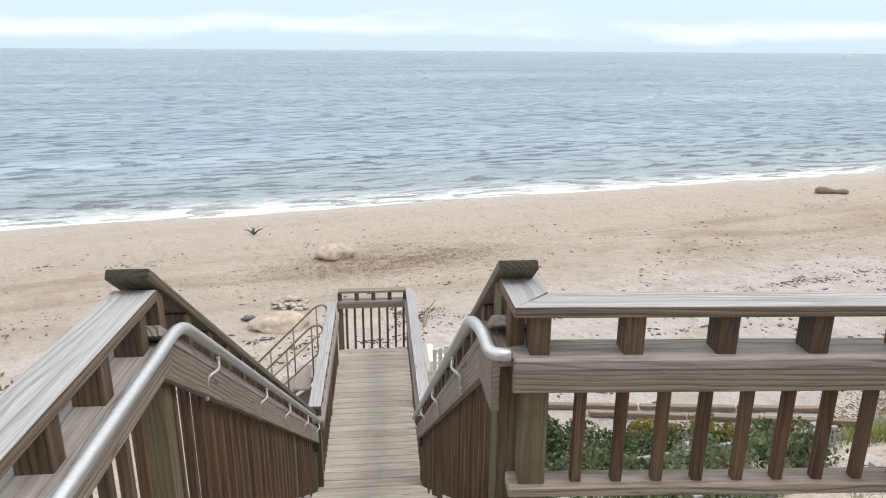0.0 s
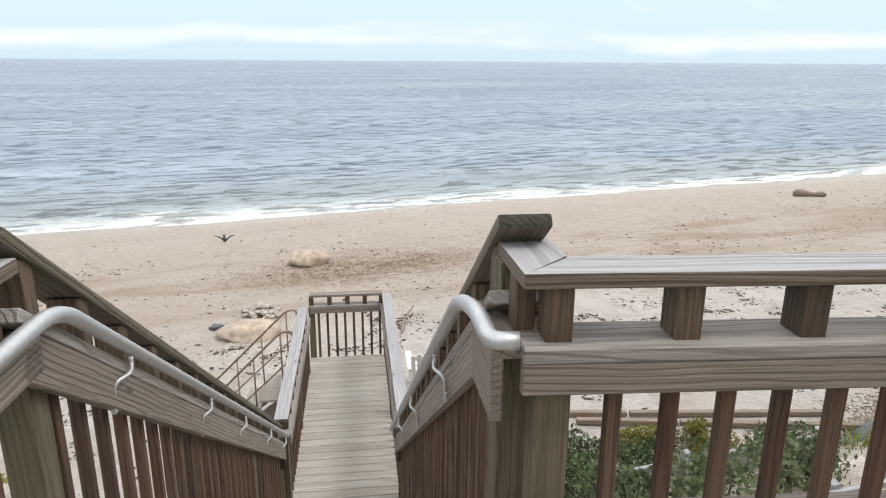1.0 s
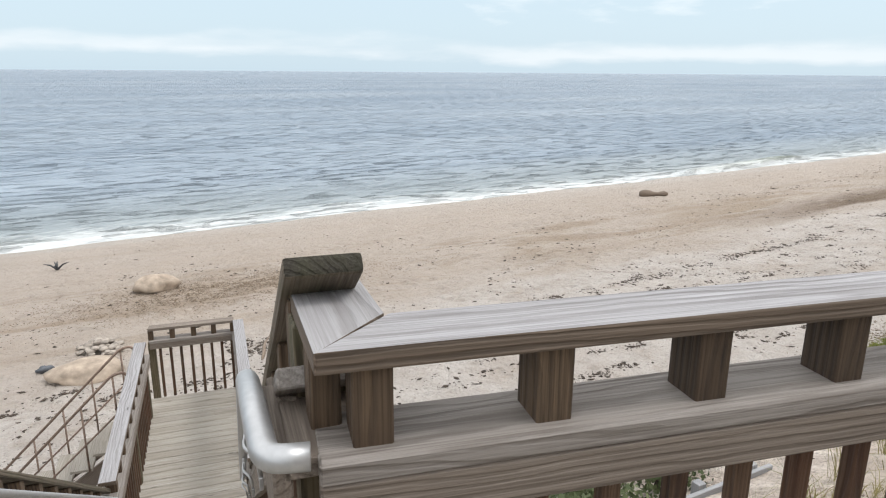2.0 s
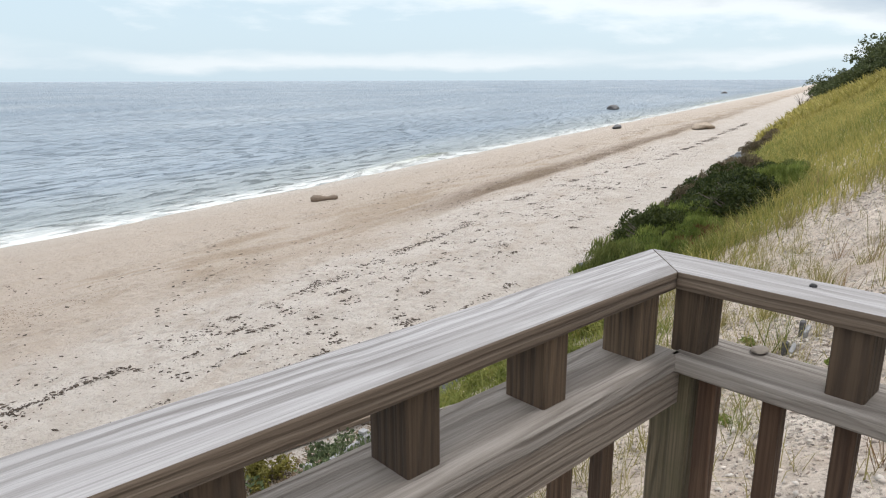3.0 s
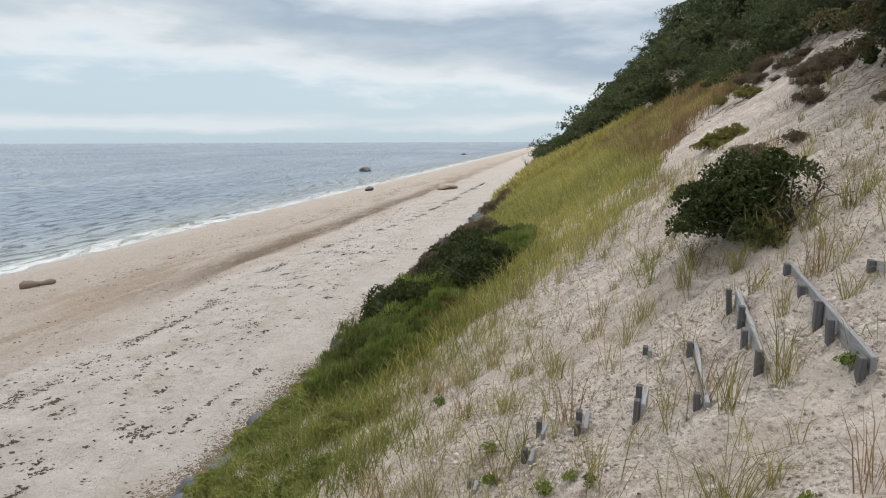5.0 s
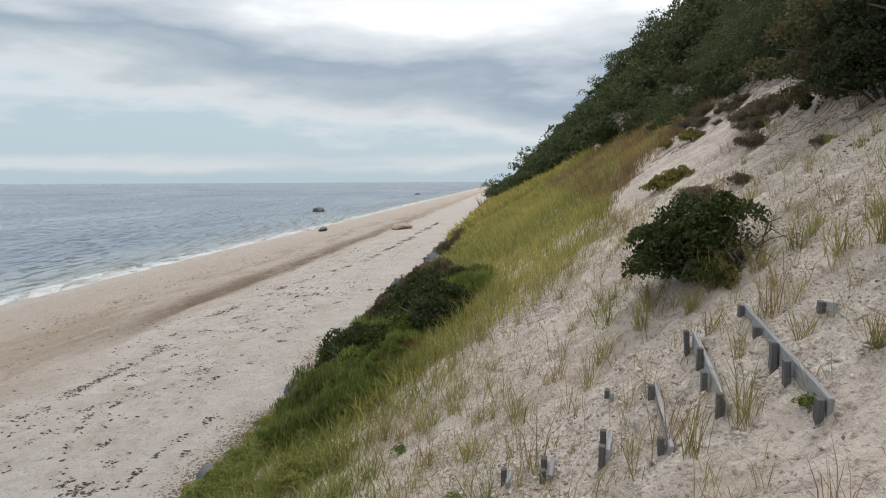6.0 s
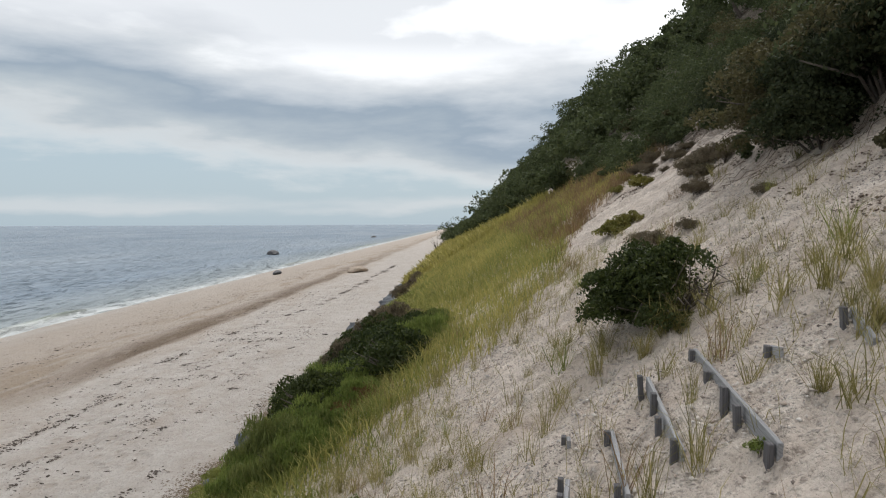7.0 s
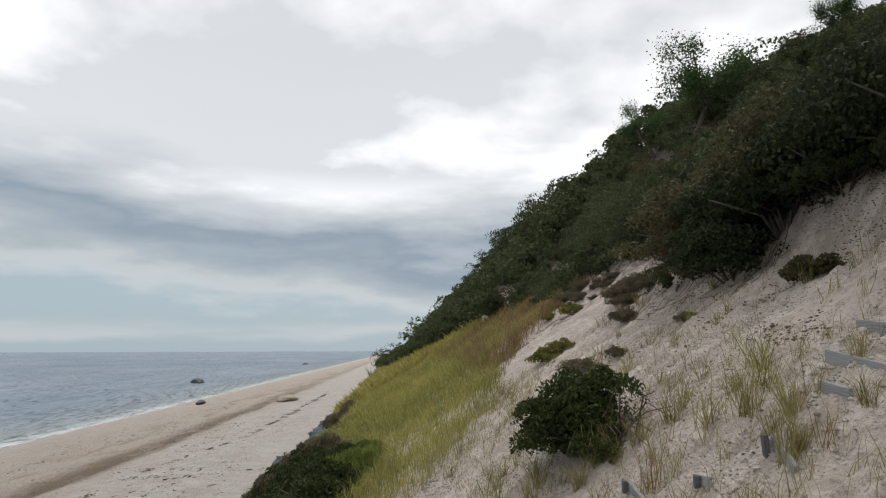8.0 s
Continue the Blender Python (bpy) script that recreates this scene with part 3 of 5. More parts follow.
def sea_mat():
    s = Mat("sea_water", 0.12)
    v = s.coords((1, 1, 1), False)
    xyz = s.n.new("ShaderNodeSeparateXYZ")
    s.l.new(v, xyz.inputs[0])
    swell = s.noise(s.coords((0.22, 0.75, 1), False), 1.0, 4, 0.5, 0.3)
    chop = s.noise(s.coords((0.42, 1.5, 1), False), 1.0, 5, 0.55, 0.3)
    far = s.noise(s.coords((0.045, 0.20, 1), False), 1.0, 6, 0.65, 0.4)
    patch = s.noise(s.coords((0.010, 0.03, 1), False), 1.0, 4, 0.6)
    near = s.ramp(s.math("DIVIDE", xyz.outputs[1], 100.0), (0.265, 1.0), (0.40, 0.0))
    col = s.mix(s.ramp(patch, (0.35, 0.0), (0.65, 1.0)), (0.215, 0.272, 0.335), (0.30, 0.355, 0.41))
    col = s.mix(s.math("MULTIPLY", near, 0.5), col, (0.34, 0.345, 0.28))
    # the thin backs of breakers let green light through
    lifted = s.ramp(s.math("ADD", xyz.outputs[2], -SEA), (0.10, 0.0), (0.22, 1.0))
    col = s.mix(s.math("MULTIPLY", lifted, 0.8), col, (0.13, 0.165, 0.095))
    edge = s.math("ADD", xyz.outputs[1], s.math("MULTIPLY", s.math("SUBTRACT", s.noise(s.coords((0.13, 0.02, 1), False), 1.0, 5, 0.6), 0.5), 3.0))
    lace = s.noise(s.coords((0.9, 2.2, 1), False), 1.0, 7, 0.7, 0.8)
    foam = s.math("MULTIPLY", s.ramp(s.math("DIVIDE", edge, 50.0), (0.50, 1.0), (0.560, 1.0), (0.605, 0.0)), s.ramp(lace, (0.40, 0.0), (0.62, 0.9)))
    rim = s.ramp(s.math("DIVIDE", edge, 50.0), (0.550, 0.72), (0.584, 0.0))
    foam = s.math("MAXIMUM", foam, rim)
    col = s.mix(foam, col, (0.74, 0.755, 0.75))
    crest = s.ramp(chop, (0.54, 0.0), (0.70, 1.0))
    gust = s.ramp(s.noise(s.coords((0.05, 0.13, 1), False), 1.0, 4, 0.6, 0.5), (0.36, 0.25), (0.62, 1.0))
    hgt = s.math("ADD", s.math("ADD", s.math("MULTIPLY", swell, 0.55), s.math("MULTIPLY", s.math("MULTIPLY", crest, gust), 0.9)), s.math("MULTIPLY", far, 2.4))
    s.b.inputs["Specular IOR Level"].default_value = 0.0
    s.done(col, 0.9, hgt, 1.0, 1.1)
    bump = s.b.inputs["Normal"].links[0].from_socket
    gloss = s.n.new("ShaderNodeBsdfGlossy")
    gloss.inputs["Roughness"].default_value = 0.16
    s.l.new(bump, gloss.inputs["Normal"])
    fres = s.n.new("ShaderNodeFresnel")
    fres.inputs["IOR"].default_value = 1.33
    s.l.new(bump, fres.inputs["Normal"])
    # wave slopes keep the far water from mirroring fully
    fac = s.math("MULTIPLY", s.math("MINIMUM", fres.outputs[0], 0.33), s.math("SUBTRACT", 1.0, foam))
    both = s.n.new("ShaderNodeMixShader")
    s.l.new(fac, both.inputs[0])
    s.l.new(s.b.outputs[0], both.inputs[1])
    s.l.new(gloss.outputs[0], both.inputs[2])
    s.l.new(both.outputs[0], s.n["Material Output"].inputs[0])
    return s.m


def wave_height(u, n):
    """Low swell with a small breaker running along the shore."""
    crest = 28.6 + 1.1 * fbm(u * 0.05, 2.0, 61, 3) * 3 + 0.12 * np.sin(u * 0.3)
    lift = step(fbm(u * 0.045, 7.0, 63, 3), -0.08, 0.16)
    roll = 0.26 * lift * np.exp(-((n - crest) / np.where(n < crest, 0.55, 1.3)) ** 2)
    swell = 0.03 * np.sin((n + 3 * fbm(u * 0.03, n * 0.03, 66, 2)) * 0.75) * step(n, 28, 34) * step(-n, -130, -70)
    return SEA + roll + swell + (0.12 * fbm(u * 0.25, n * 0.6, 65, 3) + 0.22 * np.maximum(fbm(u * 0.55, n * 1.3, 67, 3) - 0.12, 0)) * step(n, 27, 33) * step(-n, -130, -70)


us = spaced((-4500, -300, 300), (-300, -60, 15), (-60, 110, 0.6), (110, 300, 6), (300, 4600, 200))
ns = spaced((24, 44, 0.25), (44, 130, 1.2), (130, 400, 15), (400, 4700, 200))
sv, sf = sheet(us, ns, wave_height)
water = tagged(place(new("water", mesh_np("water", sv, sf, sea_mat(), True)), SHORE), "grey-blue choppy sea with a thin foam edge", "sea", "", "structure")

# ---- stair frame: r to the right, f down towards the beach ----
YAW = 3.8
O = Vector((0.17, 0, 0))
R = Vector((math.cos(radians(YAW)), math.sin(radians(YAW)), 0))
F = Vector((-math.sin(radians(YAW)), math.cos(radians(YAW)), 0))
UP = Vector((0, 0, 1))
X, Y = Vector((1, 0, 0)), Vector((0, 1, 0))
LEFT = -1.16        # inner edge of the left rail's cap
SLOPE = 0.70
WALK_Z = -2.92
DECK_Z = 0.10


def sp(r, f, z):
    return O + R * r + F * f + UP * z


def mitred(name, parent, at, along, out, ends, thick, mat, label=""):
    """A flat plank 139 mm wide whose ends are cut on the slant: inner start, inner end, outer start, outer end."""
    i0, i1, o0, o1 = ends
    side = (out - along * out.dot(along)).normalized()
    bm = bmesh.new()
    ring = [(i0, -0.012), (i1, -0.012), (o1, 0.127), (o0, 0.127)]
    low = [bm.verts.new((x, y, -thick / 2)) for x, y in ring]
    high = [bm.verts.new((x, y, thick / 2)) for x, y in ring]
    bm.faces.new(high), bm.faces.new(low[::-1])
    for k in range(4):
        bm.faces.new((low[k], low[(k + 1) % 4], high[(k + 1) % 4], high[k]))
    bmesh.ops.bevel(bm, geom=bm.edges[:], offset=0.010 if mat is M_SLOPE else 0.005, segments=2, affect="EDGES", profile=0.6)
    m = Matrix((along, side, along.cross(side))).transposed().to_4x4()
    if along.cross(side).z < 0:
        m = Matrix((along, side, -along.cross(side))).transposed().to_4x4()
        bmesh.ops.reverse_faces(bm, faces=bm.faces[:])
    m.translation = at
    if m.determinant() < 0:
        # keep the frame right-handed: mirror the mesh, not the object
        bmesh.ops.scale(bm, vec=(1, -1, 1), verts=bm.verts)
        m = m @ Matrix.Diagonal((1, -1, 1, 1))
    bmesh.ops.recalc_face_normals(bm, faces=bm.faces[:])
    me = bpy.data.meshes.new(name)
    bm.to_mesh(me)
    bm.free()
    me.materials.append(mat)
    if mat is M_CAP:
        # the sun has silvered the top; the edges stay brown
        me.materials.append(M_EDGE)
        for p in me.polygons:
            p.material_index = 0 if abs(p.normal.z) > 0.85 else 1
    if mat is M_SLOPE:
        # mossy end grain, with the end faces' shade darkened into its colour
        me.materials.append(M_MOSS_SHADE)
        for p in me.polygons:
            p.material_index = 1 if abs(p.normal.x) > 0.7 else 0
    return part(name, me, parent, m, label)


def railing(name, label, at, along, out, top, slope, span, blocks=(), balusters=(), posts=(), bottom=None, cap=M_CAP, foot=None, mitre=None, foot_rail=True, face=0.079):
    """A timber railing: flat cap on short blocks, mid plank with a face board, square balusters, posts.
    top is the cap's upper face at the start; lists give places along it."""
    ob = thing(name, at + along * span[0] + UP * (top - 1.0), label, "railing", "timber railings")

    def pos(x, y, dz):
        return at + along * x + out * y + UP * (top - slope * x + dz)

    s0, s1 = span
    back = (1 + slope * slope) ** 0.5
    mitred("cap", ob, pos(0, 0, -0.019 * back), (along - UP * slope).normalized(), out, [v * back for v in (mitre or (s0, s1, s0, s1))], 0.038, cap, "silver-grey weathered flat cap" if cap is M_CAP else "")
    board("mid_plank", ob, pos(s0, 0.046, -0.190 * back), pos(s1, 0.046, -0.190 * back), 0.162, 0.038, M_MID, out, 0.004)
    if face:
        board("face_board", ob, pos(s0, -0.016, (-0.2095 - face / 2) * back), pos(s1, -0.016, (-0.2095 - face / 2) * back), 0.036, face, M_RAIL, out, 0.004)
    for x in blocks:
        board("block", ob, pos(x, 0.046, -0.176 * back), pos(x, 0.046, -0.034), 0.064, 0.089, M_BLOCK, along, 0.003)
    low = bottom if bottom is not None else -0.66
    for x in balusters:
        board("baluster", ob, pos(x, 0.028, low), pos(x, 0.028, -0.22), 0.036, 0.036, M_BAL_SHADED, along, 0.003)
    for x in posts:
        board("post", ob, pos(x, 0.046, foot if foot is not None else low), pos(x, 0.046, -0.21), 0.089, 0.089, M_POST, along, 0.004)
    if foot_rail and bottom is None:
        board("bottom_rail", ob, pos(s0, 0.03, -0.672), pos(s1, 0.03, -0.672), 0.10, 0.038, M_RAIL, out, 0.004)
    return ob


# front rail of the deck, then its side rail
front = railing("deck_railing", "weathered grey timber deck railing with square balusters", Vector((0, 0, 0)), X, Y, 1.05, 0.0, (0.178, 1.86),
                [0.265 + 0.3035 * i for i in range(6)], [0.413 + 0.1405 * i for i in range(10)], [0.258], None, M_CAP, -1.0, (0.176, 1.854, 0.315, 1.993))
side = railing("deck_railing", "weathered grey timber railing along the deck's open side", Vector((1.866, 0.01, 0)), -Y, X, 1.05, 0.0, (0.03, 3.2),
               [0.045 + 0.301 * i for i in range(11)], [0.095 + 0.130 * i for i in range(23)], [0.02, 1.6, 3.1], None, M_CAP, -1.4, (0.022, 3.2, -0.117, 3.2), True, 0.0)
lefty = railing("deck_railing", "weathered grey timber railing beside the stair head", sp(LEFT, 0.24, 0), -F, -R, 1.05, 0.0, (0.0, 3.0),
                [0.12 + 0.305 * i for i in range(9)], [0.20 + 0.135 * i for i in range(20)], [1.6, 2.9], None, M_CAP, -1.3, None, False)
# ---- stair head and stairs ----
head = thing("stair_newel", sp(0.05, 0.1, 0), "greenish weathered newel post with a short level cap", "post")
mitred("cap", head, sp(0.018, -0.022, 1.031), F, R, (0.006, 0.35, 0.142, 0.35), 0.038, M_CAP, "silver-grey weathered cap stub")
board("post", head, sp(0.045, 0.24, -1.2), sp(0.045, 0.24, 1.012), 0.089, 0.089, M_POST, R)
board("block", head, sp(0.035, 0.11, 0.86), sp(0.035, 0.11, 1.014), 0.05, 0.07, M_BLOCK, R)
board("plank", head, sp(0.03, 0.0, 0.858), sp(0.03, 0.30, 0.858), 0.15, 0.038, M_RAIL, R)
board("side_board", head, sp(-0.045, 0.0, 0.78), sp(-0.045, 0.26, 0.78), 0.030, 0.20, M_RAIL, R)

STAIR_TOP = 1.279
stair_rail_label = "weathered timber stair railing with closely set brown balusters"
n_bal = [0.36 + 0.150 * i for i in range(28)]
for at, out in ((sp(0, 0, 0), R), (sp(LEFT, 0, 0), -R)):
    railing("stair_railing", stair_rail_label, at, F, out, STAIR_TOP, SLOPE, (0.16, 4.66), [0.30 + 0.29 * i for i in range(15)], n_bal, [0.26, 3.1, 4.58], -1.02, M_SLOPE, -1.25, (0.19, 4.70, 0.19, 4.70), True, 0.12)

stairs = thing("staircase", sp(LEFT / 2, 0.2, DECK_Z), "weathered open timber staircase down to the boardwalk", "stairs")
RISERS = 16
RISE = (DECK_Z - WALK_Z) / RISERS
RUN = 0.268
for i in range(1, RISERS):
    f, z = 0.18 + RUN * i, DECK_Z - RISE * i - 0.018
    for k in (0, 1):
        board("tread", stairs, sp(LEFT + 0.02, f - 0.19 + 0.146 * k, z), sp(-0.02, f - 0.19 + 0.146 * k, z), 0.14, 0.036, M_DECK, F)
for r in (LEFT + 0.03, -0.03):
    board("stringer", stairs, sp(r, 0.05, DECK_Z - 0.22), sp(r, 4.42, WALK_Z - 0.12), 0.04, 0.24, M_RAIL, R)

deck = thing("deck_floor", Vector((0.2, -1.6, DECK_Z)), "weathered plank floor of the viewing deck", "deck", "", "structure")
for i in range(26):
    y = 0.06 - 0.145 * i
    board("plank", deck, (-1.55, y, DECK_Z - 0.018), (1.98, y, DECK_Z - 0.018), 0.14, 0.036, M_DECK, Y)
for x in (-1.4, 0.1, 1.85):
    board("joist", deck, (x, -3.6, DECK_Z - 0.13), (x, 0.1, DECK_Z - 0.13), 0.04, 0.18, M_RAIL, X)
    for y in (-3.2, 0.0):
        board("post", deck, (x, y, ground_at(x * U.x + y * U.y, x * N.x + y * N.y) - 0.4), (x, y, DECK_Z - 0.04), 0.12, 0.12, M_POST, Y)

# ---- boardwalk at the foot of the stairs ----
walkway = thing("boardwalk", sp(LEFT / 2, 6.3, WALK_Z), "level boardwalk of pale weathered cross planks", "boardwalk", "", "structure")
for i in range(27):
    f = 4.36 + 0.146 * i
    board("plank", walkway, sp(LEFT - 0.06, f, WALK_Z - 0.018), sp(0.06, f, WALK_Z - 0.018), 0.139, 0.036, M_DECK, F, 0.006)
for r in (LEFT + 0.02, LEFT / 2, -0.02):
    board("joist", walkway, sp(r, 4.3, WALK_Z - 0.14), sp(r, 8.25, WALK_Z - 0.14), 0.04, 0.20, M_RAIL, R)
    for f in (4.5, 6.3, 8.1):
        board("post", walkway, sp(r, f, -5.0), sp(r, f, WALK_Z - 0.05), 0.10, 0.10, M_POST, R)

walk_label = "weathered timber railing along the level boardwalk"
WALK_TOP = -1.90
railing("boardwalk_railing", walk_label, sp(-0.01, 0, 0), F, R, WALK_TOP, 0.0, (4.62, 8.22), [4.75 + 0.305 * i for i in range(12)], [4.8 + 0.135 * i for i in range(25)], [4.66, 6.4, 8.17], -1.06, M_CAP, -1.3)
railing("boardwalk_railing", walk_label, sp(LEFT + 0.06, 0, 0), F, -R, WALK_TOP, 0.0, (4.62, 7.75), [4.75 + 0.305 * i for i in range(10)], [4.8 + 0.135 * i for i in range(22)], [4.66, 6.2, 7.7], -1.06, M_CAP, -1.3)
railing("boardwalk_railing", "brown timber end railing of the boardwalk facing the beach", sp(LEFT + 0.06, 8.22, 0), R, F, WALK_TOP, 0.0, (0.0, 1.09),
        [0.02, 0.29, 0.56, 0.82, 1.07], [0.12 + 0.132 * i for i in range(8)], [0.02], -1.02, M_RAIL, -1.3)

# dark bolt head in the side rail's cap
cap_board = [o for o in side.children if o.name.startswith("cap")][0]
part("bolt", tube_mesh("bolt", [(1.944, -0.239, 1.045), (1.944, -0.239, 1.053), (1.944, -0.239, 1.056)], [0.007, 0.007, 0.004], M_IRON, 10), cap_board, Matrix(), "dark round bolt head")

# ---- pipe handrails ----
def handrail(label, points, brackets):
    ob = thing("handrail", points[0], label, "handrail", "pipe handrails")
    part("pipe", tube_mesh("pipe", rounded(points, 0.12, 8), 0.0215, M_PIPE, 14), ob)
    for p, toward in brackets:
        p, toward = Vector(p), Vector(toward)
        a = [p - UP * 0.01, p - UP * 0.035, p - UP * 0.048 - F * 0.05 - toward * 0.01, p - UP * 0.05 - F * 0.095 + toward * 0.015, p - UP * 0.070 - F * 0.108 + toward * 0.026, p - UP * 0.125 - F * 0.108 + toward * 0.030]
        arm = part("bracket", tube_mesh("bracket", rounded(a, 0.02, 3), 0.0075, M_BRKT, 8), ob, Matrix(), "thin bent steel bracket")
        board("foot_plate", arm, a[-1] - UP * 0.03, a[-1] + UP * 0.012, 0.012, 0.024, M_BRKT, toward, 0.002)
    return ob


def slope_z(f, base, f0):
    return base - 0.69 * (f - f0)


pr, pl = -0.078, LEFT + 0.055
handrail("smooth aluminium pipe handrail on the stair rail", [sp(-0.008, -0.045, 0.905), sp(-0.07, -0.035, 0.905), sp(pr, 0.10, 0.925), sp(pr, 0.36, slope_z(0.36, 0.86, 0.36)), sp(pr, 4.72, slope_z(4.72, 0.86, 0.36)), sp(pr, 4.82, slope_z(4.78, 0.86, 0.36)), sp(pr + 0.10, 4.82, slope_z(4.78, 0.86, 0.36))],
         [(sp(pr, f, slope_z(f, 0.84, 0.36)), R) for f in (0.95, 2.1, 3.3, 4.5)])
handrail("long aluminium pipe handrail bending down the stairs", [sp(pl + 0.03, -2.6, 0.90), sp(pl, 0.30, 0.90), sp(pl, 4.72, slope_z(4.72, 0.90, 0.30)), sp(pl, 4.82, slope_z(4.78, 0.90, 0.30)), sp(pl - 0.10, 4.82, slope_z(4.78, 0.90, 0.30))],
         [(sp(pl, f, slope_z(f, 0.88, 0.30)), -R) for f in (0.75, 1.75, 2.6, 3.6, 4.5)])
for r in (LEFT - 0.01, 0.01):
    strap = thing("bolt_plate", sp(r, 4.60, -2.32), "small black iron plate on the stair's bottom post", "bracket", "bolt plates")
    board("plate", strap, sp(r, 4.545, -2.41), sp(r, 4.545, -2.27), 0.07, 0.02, M_IRON, R, 0.002)

# ---- metal stair railings leading off to the sand ----
for f0, zt in ((8.12, -2.10), (7.30, -2.10)):
    rail = thing("metal_stair_railing", sp(-1.3, f0, -4.1), "thin rusty-grey metal stair railing with rungs", "railing", "metal stair railings")
    low = [sp(-3.1, f0, zt - 1.62), sp(-1.45, f0, zt), sp(-1.30, f0, zt + 0.02), sp(-1.24, f0, zt - 0.35)]
    part("top_pipe", tube_mesh("top_pipe", rounded(low, 0.12, 6), 0.017, M_RUST, 8), rail)
    part("lower_pipe", tube_mesh("lower_pipe", [sp(-3.1, f0, zt - 2.05), sp(-1.30, f0, zt - 0.38)], 0.013, M_RUST, 8), rail)
    for k in range(5):
        r = -1.45 - 0.38 * k
        z = zt - 0.95 * (-1.45 - r) - 0.02
        part("upright", tube_mesh("upright", [sp(r, f0, z), sp(r, f0, z - 0.85)], 0.012, M_RUST, 8), rail)
beach_steps = thing("beach_steps", sp(-2.1, 7.7, -4.1), "short weathered timber steps down to the sand", "stairs")
for k in range(6):
    board("tread", beach_steps, sp(-1.38 - 0.27 * k, 7.3, WALK_Z - 0.02 - 0.19 * k), sp(-1.38 - 0.27 * k, 8.1, WALK_Z - 0.02 - 0.19 * k), 0.25, 0.036, M_DECK, R)
for f in (7.34, 8.06):
    board("stringer", beach_steps, sp(-1.20, f, WALK_Z - 0.10), sp(-2.95, f, -4.25), 0.04, 0.2, M_RAIL, F)


# ---- rocks ----
def rock_mesh(name, seed, size, mat, rough=0.35, detail=3, flat=0.7):
    bm = bmesh.new()
    bmesh.ops.create_icosphere(bm, subdivisions=detail, radius=1.0)
    off = Vector((seed * 3.1, seed * 1.7, seed * 5.3))
    for v in bm.verts:
        d = noise.noise(v.co * 1.1 + off) * rough + noise.noise(v.co * 2.7 + off) * rough * 0.4
        cell = noise.cell(v.co * 1.3 + off) * rough * 0.25
        v.co = v.co * (1 + d + cell)
        v.co = Vector((v.co.x * size[0], v.co.y * size[1], v.co.z * size[2] * flat))
    me = bpy.data.meshes.new(name)
    bm.to_mesh(me)
    bm.free()
    for p in me.polygons:
        p.use_smooth = detail > 2
    me.materials.append(mat)
    return me


def rock(name, label, u, n, size, seed, mat, sink=0.3, category="rock", group="", rough=0.35, turn=0.0, detail=3):
    ob = new(name, rock_mesh(name, seed, size, mat, rough, detail))
    ob.matrix_basis = Matrix.Translation(shore_point(u, n, size[2] * (0.7 - sink))) @ Matrix.Rotation(radians(TURN + turn), 4, "Z")
    return tagged(ob, label, category, group)


rock("boulder", "broad sand-coloured boulder half buried in the beach", 0.42, 12.75, (0.66, 0.48, 0.30), 2, M_SANDROCK, 0.42)
rock("boulder", "pale rounded boulder lying on damp sand", 2.46, 17.9, (0.55, 0.4, 0.36), 7, M_SANDROCK, 0.25)
rock("beach_rock", "small brown stone on the sand", -0.31, 13.4, (0.16, 0.12, 0.10), 5, M_GREYROCK, 0.3)
rock("sea_rock", "dark wet rock standing in the shallows", 147.5, 42.0, (2.0, 1.2, 1.1), 11, M_WETROCK, 0.0).location.z = SEA + 0.15
rock("sea_rock", "small dark rock at the water's edge", 85.2, 23.2, (1.1, 0.5, 0.45), 12, M_WETROCK, 0.2)
rock("sea_rock", "distant dark rock in the sea", 330.0, 45.0, (2.2, 1.3, 1.2), 13, M_WETROCK, 0.0).location.z = SEA + 0.1
rock("beach_rock", "reddish-brown boulder on the far beach", 84.8, 12.9, (1.9, 1.1, 0.65), 14, M_SANDROCK, 0.3)
rng = random.Random(4)
for i in range(60):
    a, d = rng.uniform(0, 6.28), rng.random() ** 0.6
    size = rng.uniform(0.055, 0.11)
    rock("cobble", "grey cobble in a loose heap on the sand", 0.72 + 0.42 * d * math.cos(a), 14.05 + 0.60 * d * math.sin(a), (size, size * 0.75, size * 0.6), 20 + i, M_COBBLE, -2.8 * (1 - d), "stone", "heap of cobbles", 0.3, rng.uniform(0, 180), 2)
TOE = [rock_mesh("toe_boulder", 50 + k, (0.46, 0.34, 0.30), M_GREYROCK, 0.62, 3) for k in range(6)]
u = 6.6
while u < 75:
    s = rng.uniform(0.75, 1.4) * (1 if u < 30 else 1.3)
    ob = new("toe_boulder", TOE[rng.randrange(6)])
    ob.matrix_basis = Matrix.Translation(shore_point(u, float(toe(u)) + 0.22 + rng.uniform(-0.14, 0.16), 0.0) + UP * (0.0 + 0.14 * s)) @ Matrix.Rotation(radians(TURN + rng.uniform(-30, 30)), 4, "Z") @ Matrix.Scale(s, 4)
    tagged(ob, "blue-grey boulder in the row along the bluff's toe", "rock", "toe boulders")
    u += rng.uniform(0.42, 0.72) * s


